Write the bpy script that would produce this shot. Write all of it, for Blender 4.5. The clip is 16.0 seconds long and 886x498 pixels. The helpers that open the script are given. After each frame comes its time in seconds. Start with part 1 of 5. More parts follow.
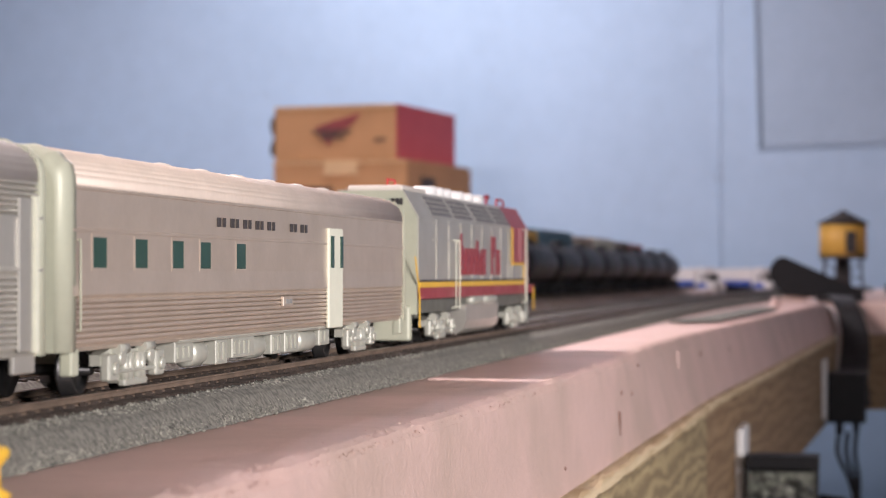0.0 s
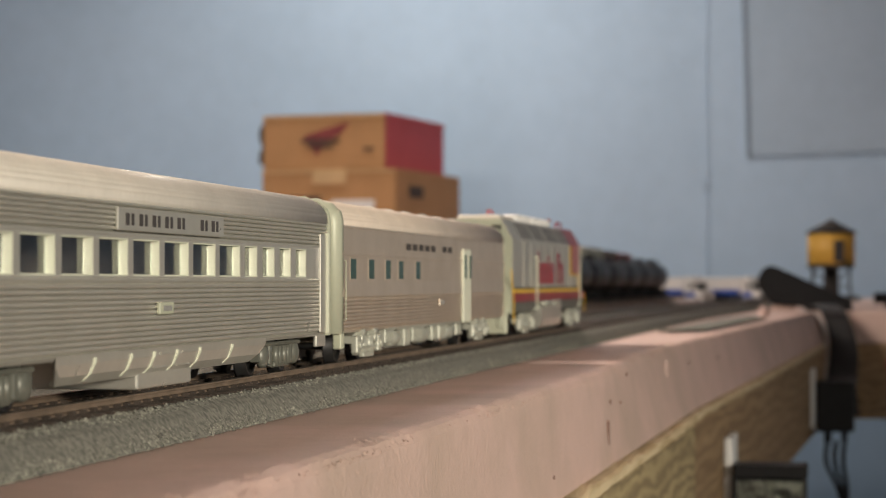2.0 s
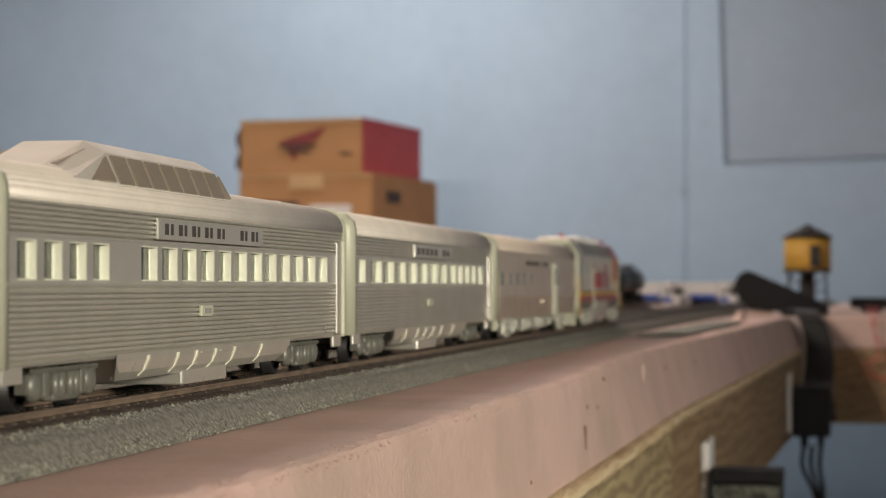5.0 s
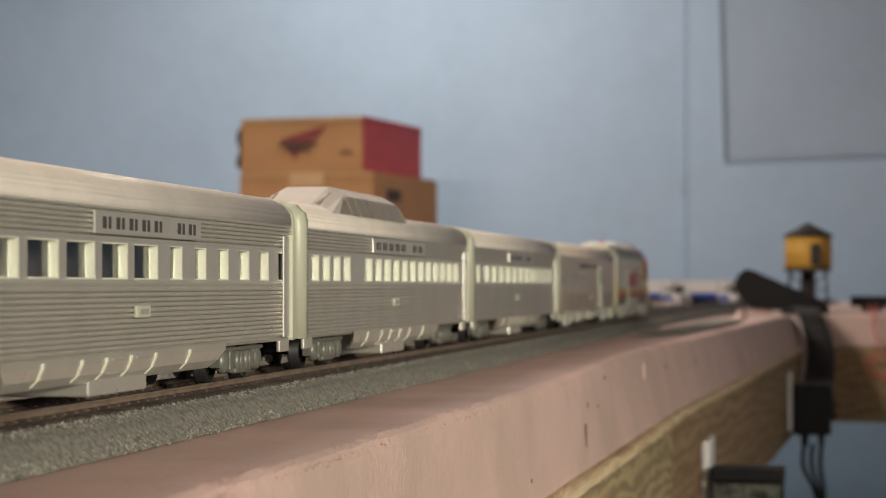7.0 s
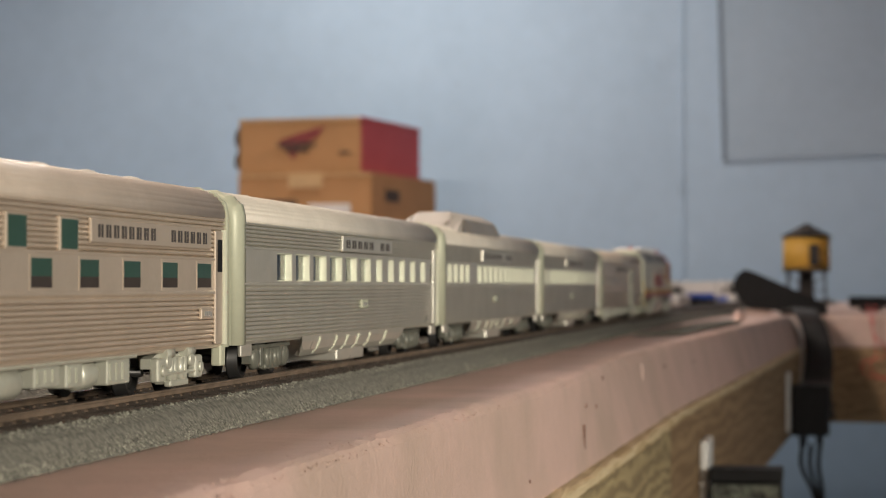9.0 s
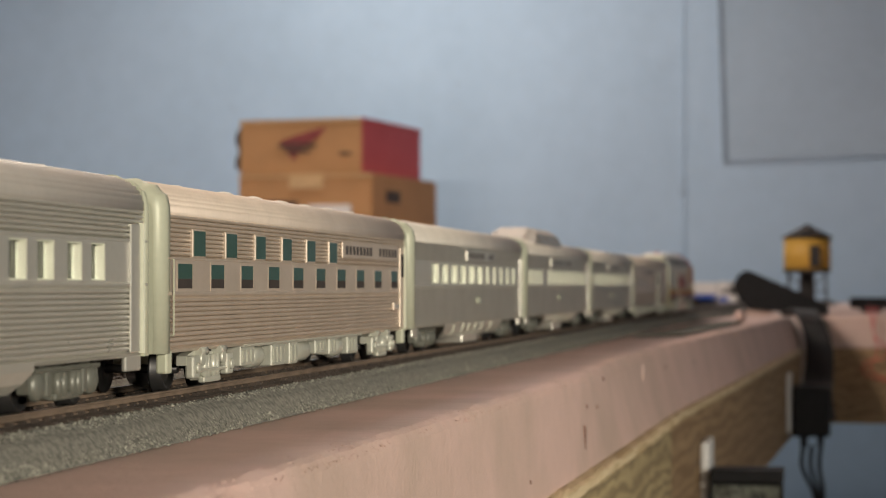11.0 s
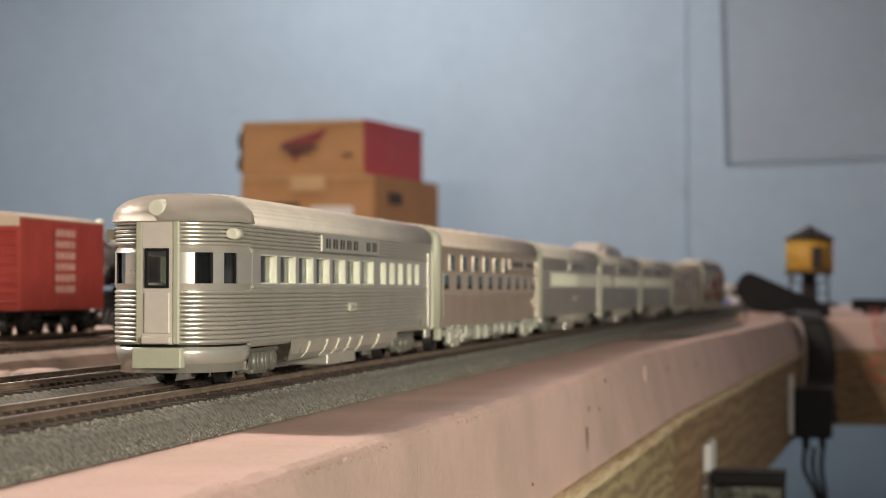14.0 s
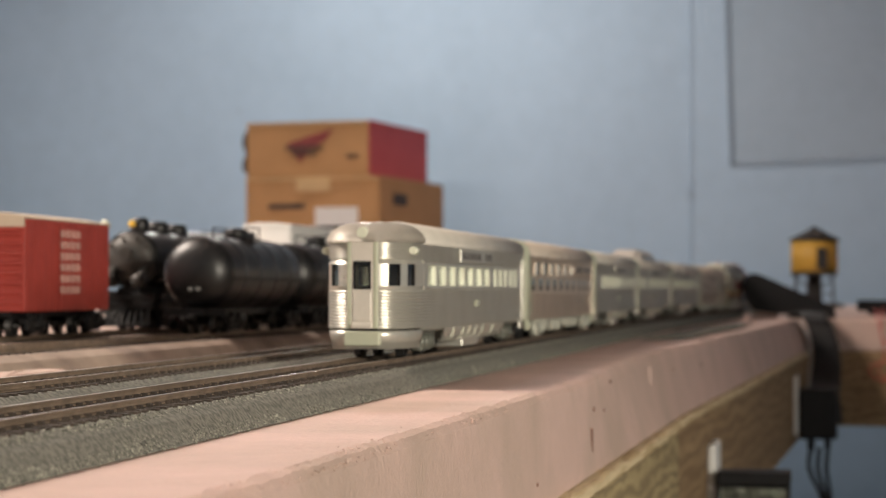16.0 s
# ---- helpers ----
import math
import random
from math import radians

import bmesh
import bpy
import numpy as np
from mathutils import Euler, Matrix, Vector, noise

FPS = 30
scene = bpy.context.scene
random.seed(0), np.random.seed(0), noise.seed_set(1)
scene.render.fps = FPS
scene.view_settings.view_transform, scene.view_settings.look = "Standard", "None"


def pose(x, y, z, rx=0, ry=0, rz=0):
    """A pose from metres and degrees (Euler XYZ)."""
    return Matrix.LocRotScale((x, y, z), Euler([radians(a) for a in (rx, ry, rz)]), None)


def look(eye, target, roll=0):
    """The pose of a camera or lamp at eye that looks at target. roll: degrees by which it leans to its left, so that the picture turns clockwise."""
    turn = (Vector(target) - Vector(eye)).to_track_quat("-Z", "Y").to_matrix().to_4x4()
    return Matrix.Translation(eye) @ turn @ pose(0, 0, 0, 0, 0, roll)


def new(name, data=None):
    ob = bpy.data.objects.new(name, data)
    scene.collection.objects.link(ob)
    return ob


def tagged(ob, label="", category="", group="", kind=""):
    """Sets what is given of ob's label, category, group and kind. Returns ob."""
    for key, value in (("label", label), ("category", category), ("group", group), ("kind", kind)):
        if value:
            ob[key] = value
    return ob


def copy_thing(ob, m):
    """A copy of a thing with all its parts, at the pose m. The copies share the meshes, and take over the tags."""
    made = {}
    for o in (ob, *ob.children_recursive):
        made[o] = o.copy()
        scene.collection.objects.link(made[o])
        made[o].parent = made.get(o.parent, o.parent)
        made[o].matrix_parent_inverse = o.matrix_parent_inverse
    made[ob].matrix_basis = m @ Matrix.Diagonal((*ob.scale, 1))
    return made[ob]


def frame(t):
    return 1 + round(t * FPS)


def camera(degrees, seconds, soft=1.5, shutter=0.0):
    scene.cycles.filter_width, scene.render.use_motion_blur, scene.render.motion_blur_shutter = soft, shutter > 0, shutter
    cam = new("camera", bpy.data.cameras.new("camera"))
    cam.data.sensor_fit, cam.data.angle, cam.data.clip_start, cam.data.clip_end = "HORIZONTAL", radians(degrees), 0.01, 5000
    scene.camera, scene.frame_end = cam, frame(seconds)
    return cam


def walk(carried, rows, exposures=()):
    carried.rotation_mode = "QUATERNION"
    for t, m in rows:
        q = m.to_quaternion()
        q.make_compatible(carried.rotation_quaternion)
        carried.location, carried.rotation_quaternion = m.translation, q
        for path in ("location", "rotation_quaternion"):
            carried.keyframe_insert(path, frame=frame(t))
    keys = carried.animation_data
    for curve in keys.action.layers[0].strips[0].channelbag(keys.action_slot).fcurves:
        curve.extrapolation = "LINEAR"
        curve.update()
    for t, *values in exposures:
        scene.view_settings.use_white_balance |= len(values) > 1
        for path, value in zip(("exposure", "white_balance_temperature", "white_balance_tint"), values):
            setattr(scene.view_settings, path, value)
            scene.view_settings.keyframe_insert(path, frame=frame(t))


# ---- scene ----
# All measures in metres. The main track runs along +y; rail tops lie at RZ.
RZ = 1.05
EYE = (0.0, 0.0, RZ + 0.0254)
TRACK_X = -0.1703
FOAM_Z = RZ - 0.0105
YARD_Z = RZ + 0.003
SPEED = 0.1143
PITCH = 0.2938

cam = camera(23.93, 16.0, 1.0)
cam.data.dof.use_dof = True
cam.data.dof.focus_distance = 0.54
cam.data.dof.aperture_fstop = 33.0


def aim(dx, dy):
    return pose(*EYE, 90 + math.degrees(math.atan((68 + dy) / 3700)), 0, math.degrees(math.atan((693 + dx) / 3700)))


walk(cam, [(t, aim(dx, dy)) for t, dx, dy in (
    (0.0, 59, -25), (0.5, 59, -19), (1.0, 57, -14.5), (1.5, 50, -10.5), (2.0, 38, -9), (2.5, 18, -6), (3.0, 4, -1.5),
    (3.5, 0, 0), (4.0, -3, 0.5), (5.2, -4, -0.5), (6.5, -4, -2), (7.0, -3, -3), (8.0, -5, -3), (9.0, -6, -2), (10.3, -5, -1),
    (11.5, -4, 0), (12.5, -2, 1), (13.5, -2, 2), (14.5, 1, 3), (15.5, 5, 3), (16.0, 8, 4))],
    exposures=[(0.0, 0.45, 5900, 22), (0.6, 0.40, 6000, 20), (1.0, 0.06, 6600, 11), (1.4, 0.0, 6650, 10), (16.0, 0.0, 6650, 10)])

# ---- light ----
world = bpy.data.worlds.new("world")
scene.world = world
world.use_nodes = True
world.node_tree.nodes["Background"].inputs[0].default_value = (0.6, 0.7, 0.8, 1)
world.node_tree.nodes["Background"].inputs[1].default_value = 0.1


def lamp(name, eye, target, sx, sy, watts, colour, spread=180):
    data = bpy.data.lights.new(name, "AREA")
    data.shape, data.size, data.size_y, data.energy, data.color = "RECTANGLE", sx, sy, watts, colour
    data.spread = radians(spread)
    ob = new(name, data)
    ob.matrix_world = look(eye, target)
    return ob


lamp("ceiling_lamp", (-1.60, 0.9, 2.36), (-1.3, 0.9, 0), 0.22, 0.9, 80, (1.0, 0.87, 0.77))
# Added unseen fill beside the camera; narrow beam leaves the far corner dark.
lamp("hanging_lamp", (1.25, -0.72, 1.34), (-0.1, 0.70, 0.99), 0.5, 0.22, 3.8, (1.0, 0.91, 0.77), 53)
lamp("ceiling_lamp", (-1.03, 4.32, 2.41), (-1.03, 4.32, 0), 0.4, 0.3, 20, (1.0, 0.96, 0.92))


# ---- materials ----
def material(name, colour, rough=0.5, metal=0.0, grain=None, bump=0.0, bump_scale=800.0, var=0.0, var_scale=60.0, stretch=(1, 1, 1), island=0.0,
             random_value=0.0, coat=0.0, spec=0.5):
    m = bpy.data.materials.new(name)
    m.use_nodes = True
    nt = m.node_tree
    b = nt.nodes["Principled BSDF"]
    b.inputs["Roughness"].default_value, b.inputs["Metallic"].default_value = rough, metal
    b.inputs["Coat Weight"].default_value, b.inputs["Specular IOR Level"].default_value = coat, spec
    b.inputs["Base Color"].default_value = (*colour, 1)
    tc = nt.nodes.new("ShaderNodeTexCoord")
    mp = nt.nodes.new("ShaderNodeMapping")
    mp.inputs["Scale"].default_value = stretch
    nt.links.new(tc.outputs["Object"], mp.inputs["Vector"])
    out = None
    if var or grain or island or random_value:
        n = nt.nodes.new("ShaderNodeTexNoise")
        n.inputs["Scale"].default_value, n.inputs["Detail"].default_value = var_scale, 5
        nt.links.new(mp.outputs[0], n.inputs["Vector"])
        mix = nt.nodes.new("ShaderNodeMix")
        mix.data_type = "RGBA"
        dark = grain if grain else tuple(c * (1 - var) for c in colour)
        mix.inputs[6].default_value, mix.inputs[7].default_value = (*dark, 1), (*colour, 1)
        ramp = nt.nodes.new("ShaderNodeMapRange")
        ramp.inputs[1].default_value, ramp.inputs[2].default_value = 0.35, 0.62
        nt.links.new(n.outputs[0], ramp.inputs[0])
        nt.links.new(ramp.outputs[0], mix.inputs[0])
        out = mix.outputs[2]
        n2 = nt.nodes.new("ShaderNodeTexNoise")
        n2.inputs["Scale"].default_value, n2.inputs["Detail"].default_value = var_scale * 9, 3
        nt.links.new(mp.outputs[0], n2.inputs["Vector"])
        hsv = nt.nodes.new("ShaderNodeHueSaturation")
        mr = nt.nodes.new("ShaderNodeMapRange")
        mr.inputs[3].default_value, mr.inputs[4].default_value = 1 - 0.25 * max(var, 0.25), 1 + 0.25 * max(var, 0.25)
        nt.links.new(n2.outputs[0], mr.inputs[0])
        val = mr.outputs[0]
        for amount, node, sock in ((island, "ShaderNodeNewGeometry", "Random Per Island"), (random_value, "ShaderNodeObjectInfo", "Random")):
            if amount:
                g = nt.nodes.new(node)
                r = nt.nodes.new("ShaderNodeMapRange")
                r.inputs[3].default_value, r.inputs[4].default_value = 1 - amount, 1 + amount
                mul = nt.nodes.new("ShaderNodeMath")
                mul.operation = "MULTIPLY"
                nt.links.new(g.outputs[sock], r.inputs[0])
                nt.links.new(r.outputs[0], mul.inputs[0])
                nt.links.new(val, mul.inputs[1])
                val = mul.outputs[0]
        nt.links.new(out, hsv.inputs["Color"])
        nt.links.new(val, hsv.inputs["Value"])
        nt.links.new(hsv.outputs[0], b.inputs["Base Color"])
        rr = nt.nodes.new("ShaderNodeMapRange")
        rr.inputs[3].default_value, rr.inputs[4].default_value = min(1, rough + 0.08), max(0.02, rough - 0.08)
        nt.links.new(n.outputs[0], rr.inputs[0])
        nt.links.new(rr.outputs[0], b.inputs["Roughness"])
    if bump:
        nb = nt.nodes.new("ShaderNodeTexNoise")
        nb.inputs["Scale"].default_value, nb.inputs["Detail"].default_value = bump_scale, 4
        bp = nt.nodes.new("ShaderNodeBump")
        bp.inputs["Strength"].default_value, bp.inputs["Distance"].default_value = bump, 0.6 / bump_scale
        nt.links.new(mp.outputs[0], nb.inputs["Vector"])
        nt.links.new(nb.outputs[0], bp.inputs["Height"])
        nt.links.new(bp.outputs[0], b.inputs["Normal"])
    return m


def wood(name, light, dark, scale, along):
    m = material(name, light, 0.75, 0, bump=0.5, bump_scale=300, stretch=along)
    nt = m.node_tree
    b = nt.nodes["Principled BSDF"]
    mp = nt.nodes["Mapping"]
    w = nt.nodes.new("ShaderNodeTexWave")
    w.wave_type, w.bands_direction = "BANDS", "Z"
    w.inputs["Scale"].default_value, w.inputs["Distortion"].default_value = scale, 9
    w.inputs["Detail"].default_value, w.inputs["Detail Scale"].default_value = 3, 2.0
    mix = nt.nodes.new("ShaderNodeMix")
    mix.data_type = "RGBA"
    mix.inputs[6].default_value, mix.inputs[7].default_value = (*dark, 1), (*light, 1)
    n = nt.nodes.new("ShaderNodeTexNoise")
    n.inputs["Scale"].default_value, n.inputs["Detail"].default_value = 25, 6
    nt.links.new(mp.outputs[0], n.inputs["Vector"])
    add = nt.nodes.new("ShaderNodeMath")
    add.operation = "MULTIPLY"
    add.inputs[1].default_value = 1.6
    nt.links.new(mp.outputs[0], w.inputs["Vector"])
    mul = nt.nodes.new("ShaderNodeMath")
    mul.operation = "MULTIPLY"
    nt.links.new(w.outputs[1], mul.inputs[0])
    nt.links.new(n.outputs[0], add.inputs[0])
    nt.links.new(add.outputs[0], mul.inputs[1])
    nt.links.new(mul.outputs[0], mix.inputs[0])
    nt.links.new(mix.outputs[2], b.inputs["Base Color"])
    return m


M = dict(
    wall=material("blue_wall_paint", (0.40, 0.525, 0.66), 0.7, var=0.06, var_scale=3, bump=0.15, bump_scale=120),
    # Wall paint darkened: the dimmer light at the wall's right is in this colour.
    panel=material("shaded_panel_paint", (0.355, 0.45, 0.55), 0.7, var=0.05, var_scale=4),
    gap=material("dark_gap", (0.20, 0.25, 0.31), 0.9),
    stain=material("wall_scuff", (0.30, 0.36, 0.44), 0.9),
    ceiling=material("ceiling_paint", (0.80, 0.80, 0.78), 0.9, var=0.04, var_scale=4),
    floor=material("concrete_floor", (0.30, 0.29, 0.28), 0.8, var=0.25, var_scale=5, bump=0.2, bump_scale=100),
    foam=material("pink_foam", (0.57, 0.41, 0.36), 0.6, grain=(0.46, 0.345, 0.29), var=0.3, var_scale=16, bump=0.4, bump_scale=520),
    ply=wood("rough_plywood", (0.40, 0.32, 0.17), (0.21, 0.16, 0.085), 12, (3, 0.8, 3)),
    lumber=wood("pine_board", (0.35, 0.24, 0.13), (0.21, 0.135, 0.07), 9, (3, 0.5, 3)),
    ballast=material("grey_ballast", (0.20, 0.20, 0.17), 0.9, grain=(0.09, 0.09, 0.08), var=0.3, var_scale=700, bump=0.9, bump_scale=1100),
    grain=material("ballast_grain", (0.215, 0.215, 0.18), 0.85, var=0.3, var_scale=300, island=0.75),
    dirt=material("yard_dirt", (0.33, 0.26, 0.21), 0.9, grain=(0.20, 0.15, 0.125), var=0.3, var_scale=30, bump=0.7, bump_scale=500),
    tie=material("brown_tie", (0.050, 0.038, 0.030), 0.7, var=0.2, var_scale=300, random_value=0.3),
    rail=material("weathered_rail", (0.20, 0.15, 0.11), 0.55, 0.2, var=0.3, var_scale=150),
    railtop=material("polished_railhead", (0.55, 0.50, 0.45), 0.3, 0.9, var=0.1, var_scale=100),
    silver=material("silver_plastic", (0.55, 0.54, 0.48), 0.31, 0.55, var=0.06, var_scale=90),
    bronze=material("warm_silver_plating", (0.58, 0.495, 0.405), 0.33, 0.48, var=0.07, var_scale=80, bump=0.015, bump_scale=900),
    # Lighter copies of the two side colours, with the ceiling light put in.
    roof=material("lit_silver_roof", (0.66, 0.62, 0.55), 0.45, 0.20, var=0.08, var_scale=60),
    warmroof=material("lit_warm_silver_roof", (0.66, 0.57, 0.48), 0.45, 0.20, var=0.08, var_scale=60),
    # Grey plastic with the greenish light on camera-facing parts put into its colour.
    endwall=material("green_lit_grey_plastic", (0.45, 0.47, 0.36), 0.5, 0.1, var=0.06, var_scale=80),
    truck=material("grey_green_truck", (0.15, 0.155, 0.13), 0.42, 0.25, var=0.15, var_scale=200),
    steel=material("silver_truck", (0.46, 0.47, 0.40), 0.42, 0.3, var=0.12, var_scale=200),
    wheel=material("black_wheel", (0.02, 0.02, 0.02), 0.4, 0.3, var=0.2, var_scale=100),
    black=material("black_plastic", (0.010, 0.010, 0.011), 0.55, var=0.2, var_scale=90, spec=0.25),
    tank=material("black_tank_paint", (0.008, 0.008, 0.009), 0.38, var=0.25, var_scale=60, spec=0.45),
    inside=material("dark_interior", (0.035, 0.027, 0.024), 0.8, var=0.3, var_scale=60),
    tint=material("green_window", (0.030, 0.072, 0.052), 0.12, var=0.1, var_scale=120),
    white=material("white_plastic", (0.72, 0.72, 0.70), 0.4, var=0.05, var_scale=60),
    # Cream, its slight green cast being light put into the colour.
    cream=material("cream_strip", (0.66, 0.68, 0.55), 0.5, var=0.05, var_scale=60),
    red=material("warbonnet_red", (0.30, 0.035, 0.045), 0.35, var=0.08, var_scale=90, coat=0.2),
    carred=material("boxcar_red", (0.33, 0.045, 0.035), 0.5, var=0.12, var_scale=60),
    yellow=material("yellow_paint", (0.68, 0.42, 0.04), 0.4, var=0.06, var_scale=60),
    letters=material("black_lettering", (0.05, 0.045, 0.045), 0.6),
    greyletters=material("grey_lettering", (0.25, 0.25, 0.24), 0.6),
    card=material("brown_cardboard", (0.45, 0.25, 0.11), 0.85, var=0.10, var_scale=12, bump=0.1, bump_scale=200),
    cardtop=material("pale_cardboard", (0.58, 0.40, 0.21), 0.85, var=0.10, var_scale=14),
    cardred=material("red_card", (0.52, 0.07, 0.085), 0.7, var=0.06, var_scale=14),
    cardprint=material("dark_print", (0.24, 0.05, 0.05), 0.8, var=0.2, var_scale=60),
    cardblack=material("black_print", (0.07, 0.05, 0.04), 0.8, var=0.3, var_scale=60),
    tower=material("yellow_tower", (0.62, 0.36, 0.06), 0.55, var=0.12, var_scale=60),
    towerroof=material("dark_shingle", (0.035, 0.03, 0.028), 0.8, var=0.3, var_scale=120),
    blue=material("blue_stripe", (0.03, 0.09, 0.40), 0.4, var=0.05, var_scale=40),
    teal=material("teal_paint", (0.06, 0.15, 0.20), 0.5, var=0.1, var_scale=40),
    tan=material("tan_paint", (0.50, 0.42, 0.33), 0.6, var=0.15, var_scale=50),
    orange=material("orange_paint", (0.60, 0.25, 0.05), 0.5, var=0.1, var_scale=40),
    # Pale ragged veneer, with the light on the boards' top lip added to its colour.
    veneer=wood("lit_pale_veneer", (0.68, 0.56, 0.36), (0.48, 0.36, 0.20), 12, (3, 0.4, 3)),
    pit=material("foam_nick_shade", (0.24, 0.14, 0.11), 0.9, var=0.3, var_scale=200),
    streak=material("foam_streak", (0.59, 0.45, 0.40), 0.7, var=0.1, var_scale=100),
    film=material("crumpled_clear_film", (0.30, 0.32, 0.26), 0.15, 0.3, grain=(0.05, 0.05, 0.05), var=0.5, var_scale=160, bump=1.0, bump_scale=180),
    redwire=material("red_wire", (0.5, 0.05, 0.04), 0.5),
    greywire=material("grey_wire", (0.4, 0.38, 0.36), 0.5),
)


def glass_material():
    m = bpy.data.materials.new("window_glass")
    m.use_nodes = True
    nt = m.node_tree
    b = nt.nodes["Principled BSDF"]
    b.inputs["Base Color"].default_value = (0.85, 0.9, 0.88, 1)
    b.inputs["Roughness"].default_value, b.inputs["IOR"].default_value = 0.05, 1.45
    b.inputs["Specular IOR Level"].default_value = 0.2
    b.inputs["Transmission Weight"].default_value = 1.0
    return m


M["glass"] = glass_material()


# ---- mesh helpers ----
def box(bm, x0, x1, y0, y1, z0, z1, bevel=0.0):
    v = [bm.verts.new(p) for p in ((x0, y0, z0), (x1, y0, z0), (x1, y1, z0), (x0, y1, z0), (x0, y0, z1), (x1, y0, z1), (x1, y1, z1), (x0, y1, z1))]
    f = [bm.faces.new([v[i] for i in q]) for q in ((3, 2, 1, 0), (4, 5, 6, 7), (0, 1, 5, 4), (1, 2, 6, 5), (2, 3, 7, 6), (3, 0, 4, 7))]
    if bevel:
        edges = list({e for g in f for e in g.edges})
        bmesh.ops.bevel(bm, geom=edges, offset=bevel, segments=2, affect="EDGES", profile=0.5)


def tube(bm, a, b, r0, r1=None, n=12, caps=True):
    a, b = Vector(a), Vector(b)
    r1 = r0 if r1 is None else r1
    q = (b - a).to_track_quat("Z", "Y")
    rings = []
    for c, r in ((a, r0), (b, r1)):
        rings.append([bm.verts.new(c + q @ Vector((r * math.cos(2 * math.pi * i / n), r * math.sin(2 * math.pi * i / n), 0))) for i in range(n)])
    for i in range(n):
        f = bm.faces.new((rings[0][i], rings[0][(i + 1) % n], rings[1][(i + 1) % n], rings[1][i]))
        f.smooth = n > 6
    if caps:
        bm.faces.new(rings[0][::-1])
        bm.faces.new(rings[1])


def loft(bm, rings, closed=True, caps=True, smooth=False):
    vs = [[bm.verts.new(p) for p in r] for r in rings]
    n = len(vs[0])
    for a, b in zip(vs, vs[1:]):
        for i in range(n if closed else n - 1):
            f = bm.faces.new((a[i], a[(i + 1) % n], b[(i + 1) % n], b[i]))
            f.smooth = smooth
    if caps and closed:
        bm.faces.new(vs[0][::-1])
        bm.faces.new(vs[-1])


def prism_y(bm, profile, y0, y1, smooth=False):
    loft(bm, [[(x, y0, z) for x, z in profile], [(x, y1, z) for x, z in profile]], smooth=smooth)


def prism_x(bm, profile, x0, x1):
    loft(bm, [[(x0, y, z) for y, z in profile], [(x1, y, z) for y, z in profile]])


def lathe(bm, profile, axis="z", n=20, centre=(0, 0, 0)):
    rings = []
    for r, h in profile:
        ring = []
        for i in range(n):
            c, s = r * math.cos(2 * math.pi * i / n), r * math.sin(2 * math.pi * i / n)
            p = (c, s, h) if axis == "z" else ((c, h, s) if axis == "y" else (h, c, s))
            ring.append(tuple(p[k] + centre[k] for k in range(3)))
        rings.append(ring)
    loft(bm, rings, smooth=True)


def wire(bm, points, r, n=6):
    for a, b in zip(points, points[1:]):
        tube(bm, a, b, r, r, n)


def finish(name, bm, mat, smooth_angle=None):
    bmesh.ops.recalc_face_normals(bm, faces=bm.faces[:])
    me = bpy.data.meshes.new(name)
    bm.to_mesh(me)
    bm.free()
    me.materials.append(mat)
    return new(name, me)


def part(name, bm, mat, parent, label=""):
    ob = finish(name, bm, mat)
    ob.parent = parent
    if label:
        ob["label"] = label
    return ob


def shared(name, data, parent, m):
    ob = new(name, data)
    ob.parent = parent
    ob.matrix_basis = m
    return ob


def empty(name, m, label, category, group="", kind=""):
    ob = new(name)
    ob.empty_display_size = 0.02
    ob.matrix_basis = m
    return tagged(ob, label, category, group, kind)


def boxes(*dims, bevel=0.0):
    bm = bmesh.new()
    for d in dims:
        box(bm, *d, bevel=bevel)
    return bm


def letter_bars(bm, x, y0, y1, z0, z1, count, spaces=()):
    """Lettering as plain bars, two uprights for each character, on a side that faces +x."""
    step = (y1 - y0) / count
    for i in range(count):
        if i not in spaces:
            for f, w in ((0.16, 0.24), (0.58, 0.16)):
                box(bm, x, x + 0.0003, y0 + step * (i + f), y0 + step * (i + f + w), z0, z1)


# ---- the room ----
def room():
    x0, x1, y0, y1, h = -3.2, 2.4, -2.6, 5.2, 2.45
    t = 0.12
    for name, d in (("wall_north", (x0 - t, x1 + t, y1, y1 + t, 0, h)), ("wall_south", (x0 - t, x1 + t, y0 - t, y0, 0, h)),
                    ("wall_west", (x0 - t, x0, y0, y1, 0, h)), ("wall_east", (x1, x1 + t, y0, y1, 0, h))):
        tagged(finish(name, boxes(d), M["wall"]), "pale blue painted plaster wall of the train room", "wall", kind="structure")
    tagged(finish("floor", boxes((x0, x1, y0, y1, -0.1, 0)), M["floor"]), "grey concrete floor under the layout", "floor", kind="structure")
    tagged(finish("ceiling", boxes((x0, x1, y0, y1, h, h + 0.1)), M["ceiling"]), "plain white ceiling", "ceiling", kind="structure")


room()


# ---- layout table ----
def edge_x(y):
    """Front edge of the foam along the train's leg of the table."""
    if y < 1.25:
        return -0.104 + (y - 0.42) * 0.0145
    return -0.092 + (y - 1.25) * 0.039


def lip_in(y):
    """How far the worn top lip of the foam stands back from the foot of its face."""
    f = min(1.0, max(0.0, (y - 0.80) / 0.25))
    return 0.0022 + 0.0083 * f * f * (3 - 2 * f)


CROSS_Y = 2.60
END_Y = 4.95
LEFT_X = -1.9
FOAM_T = 0.0385


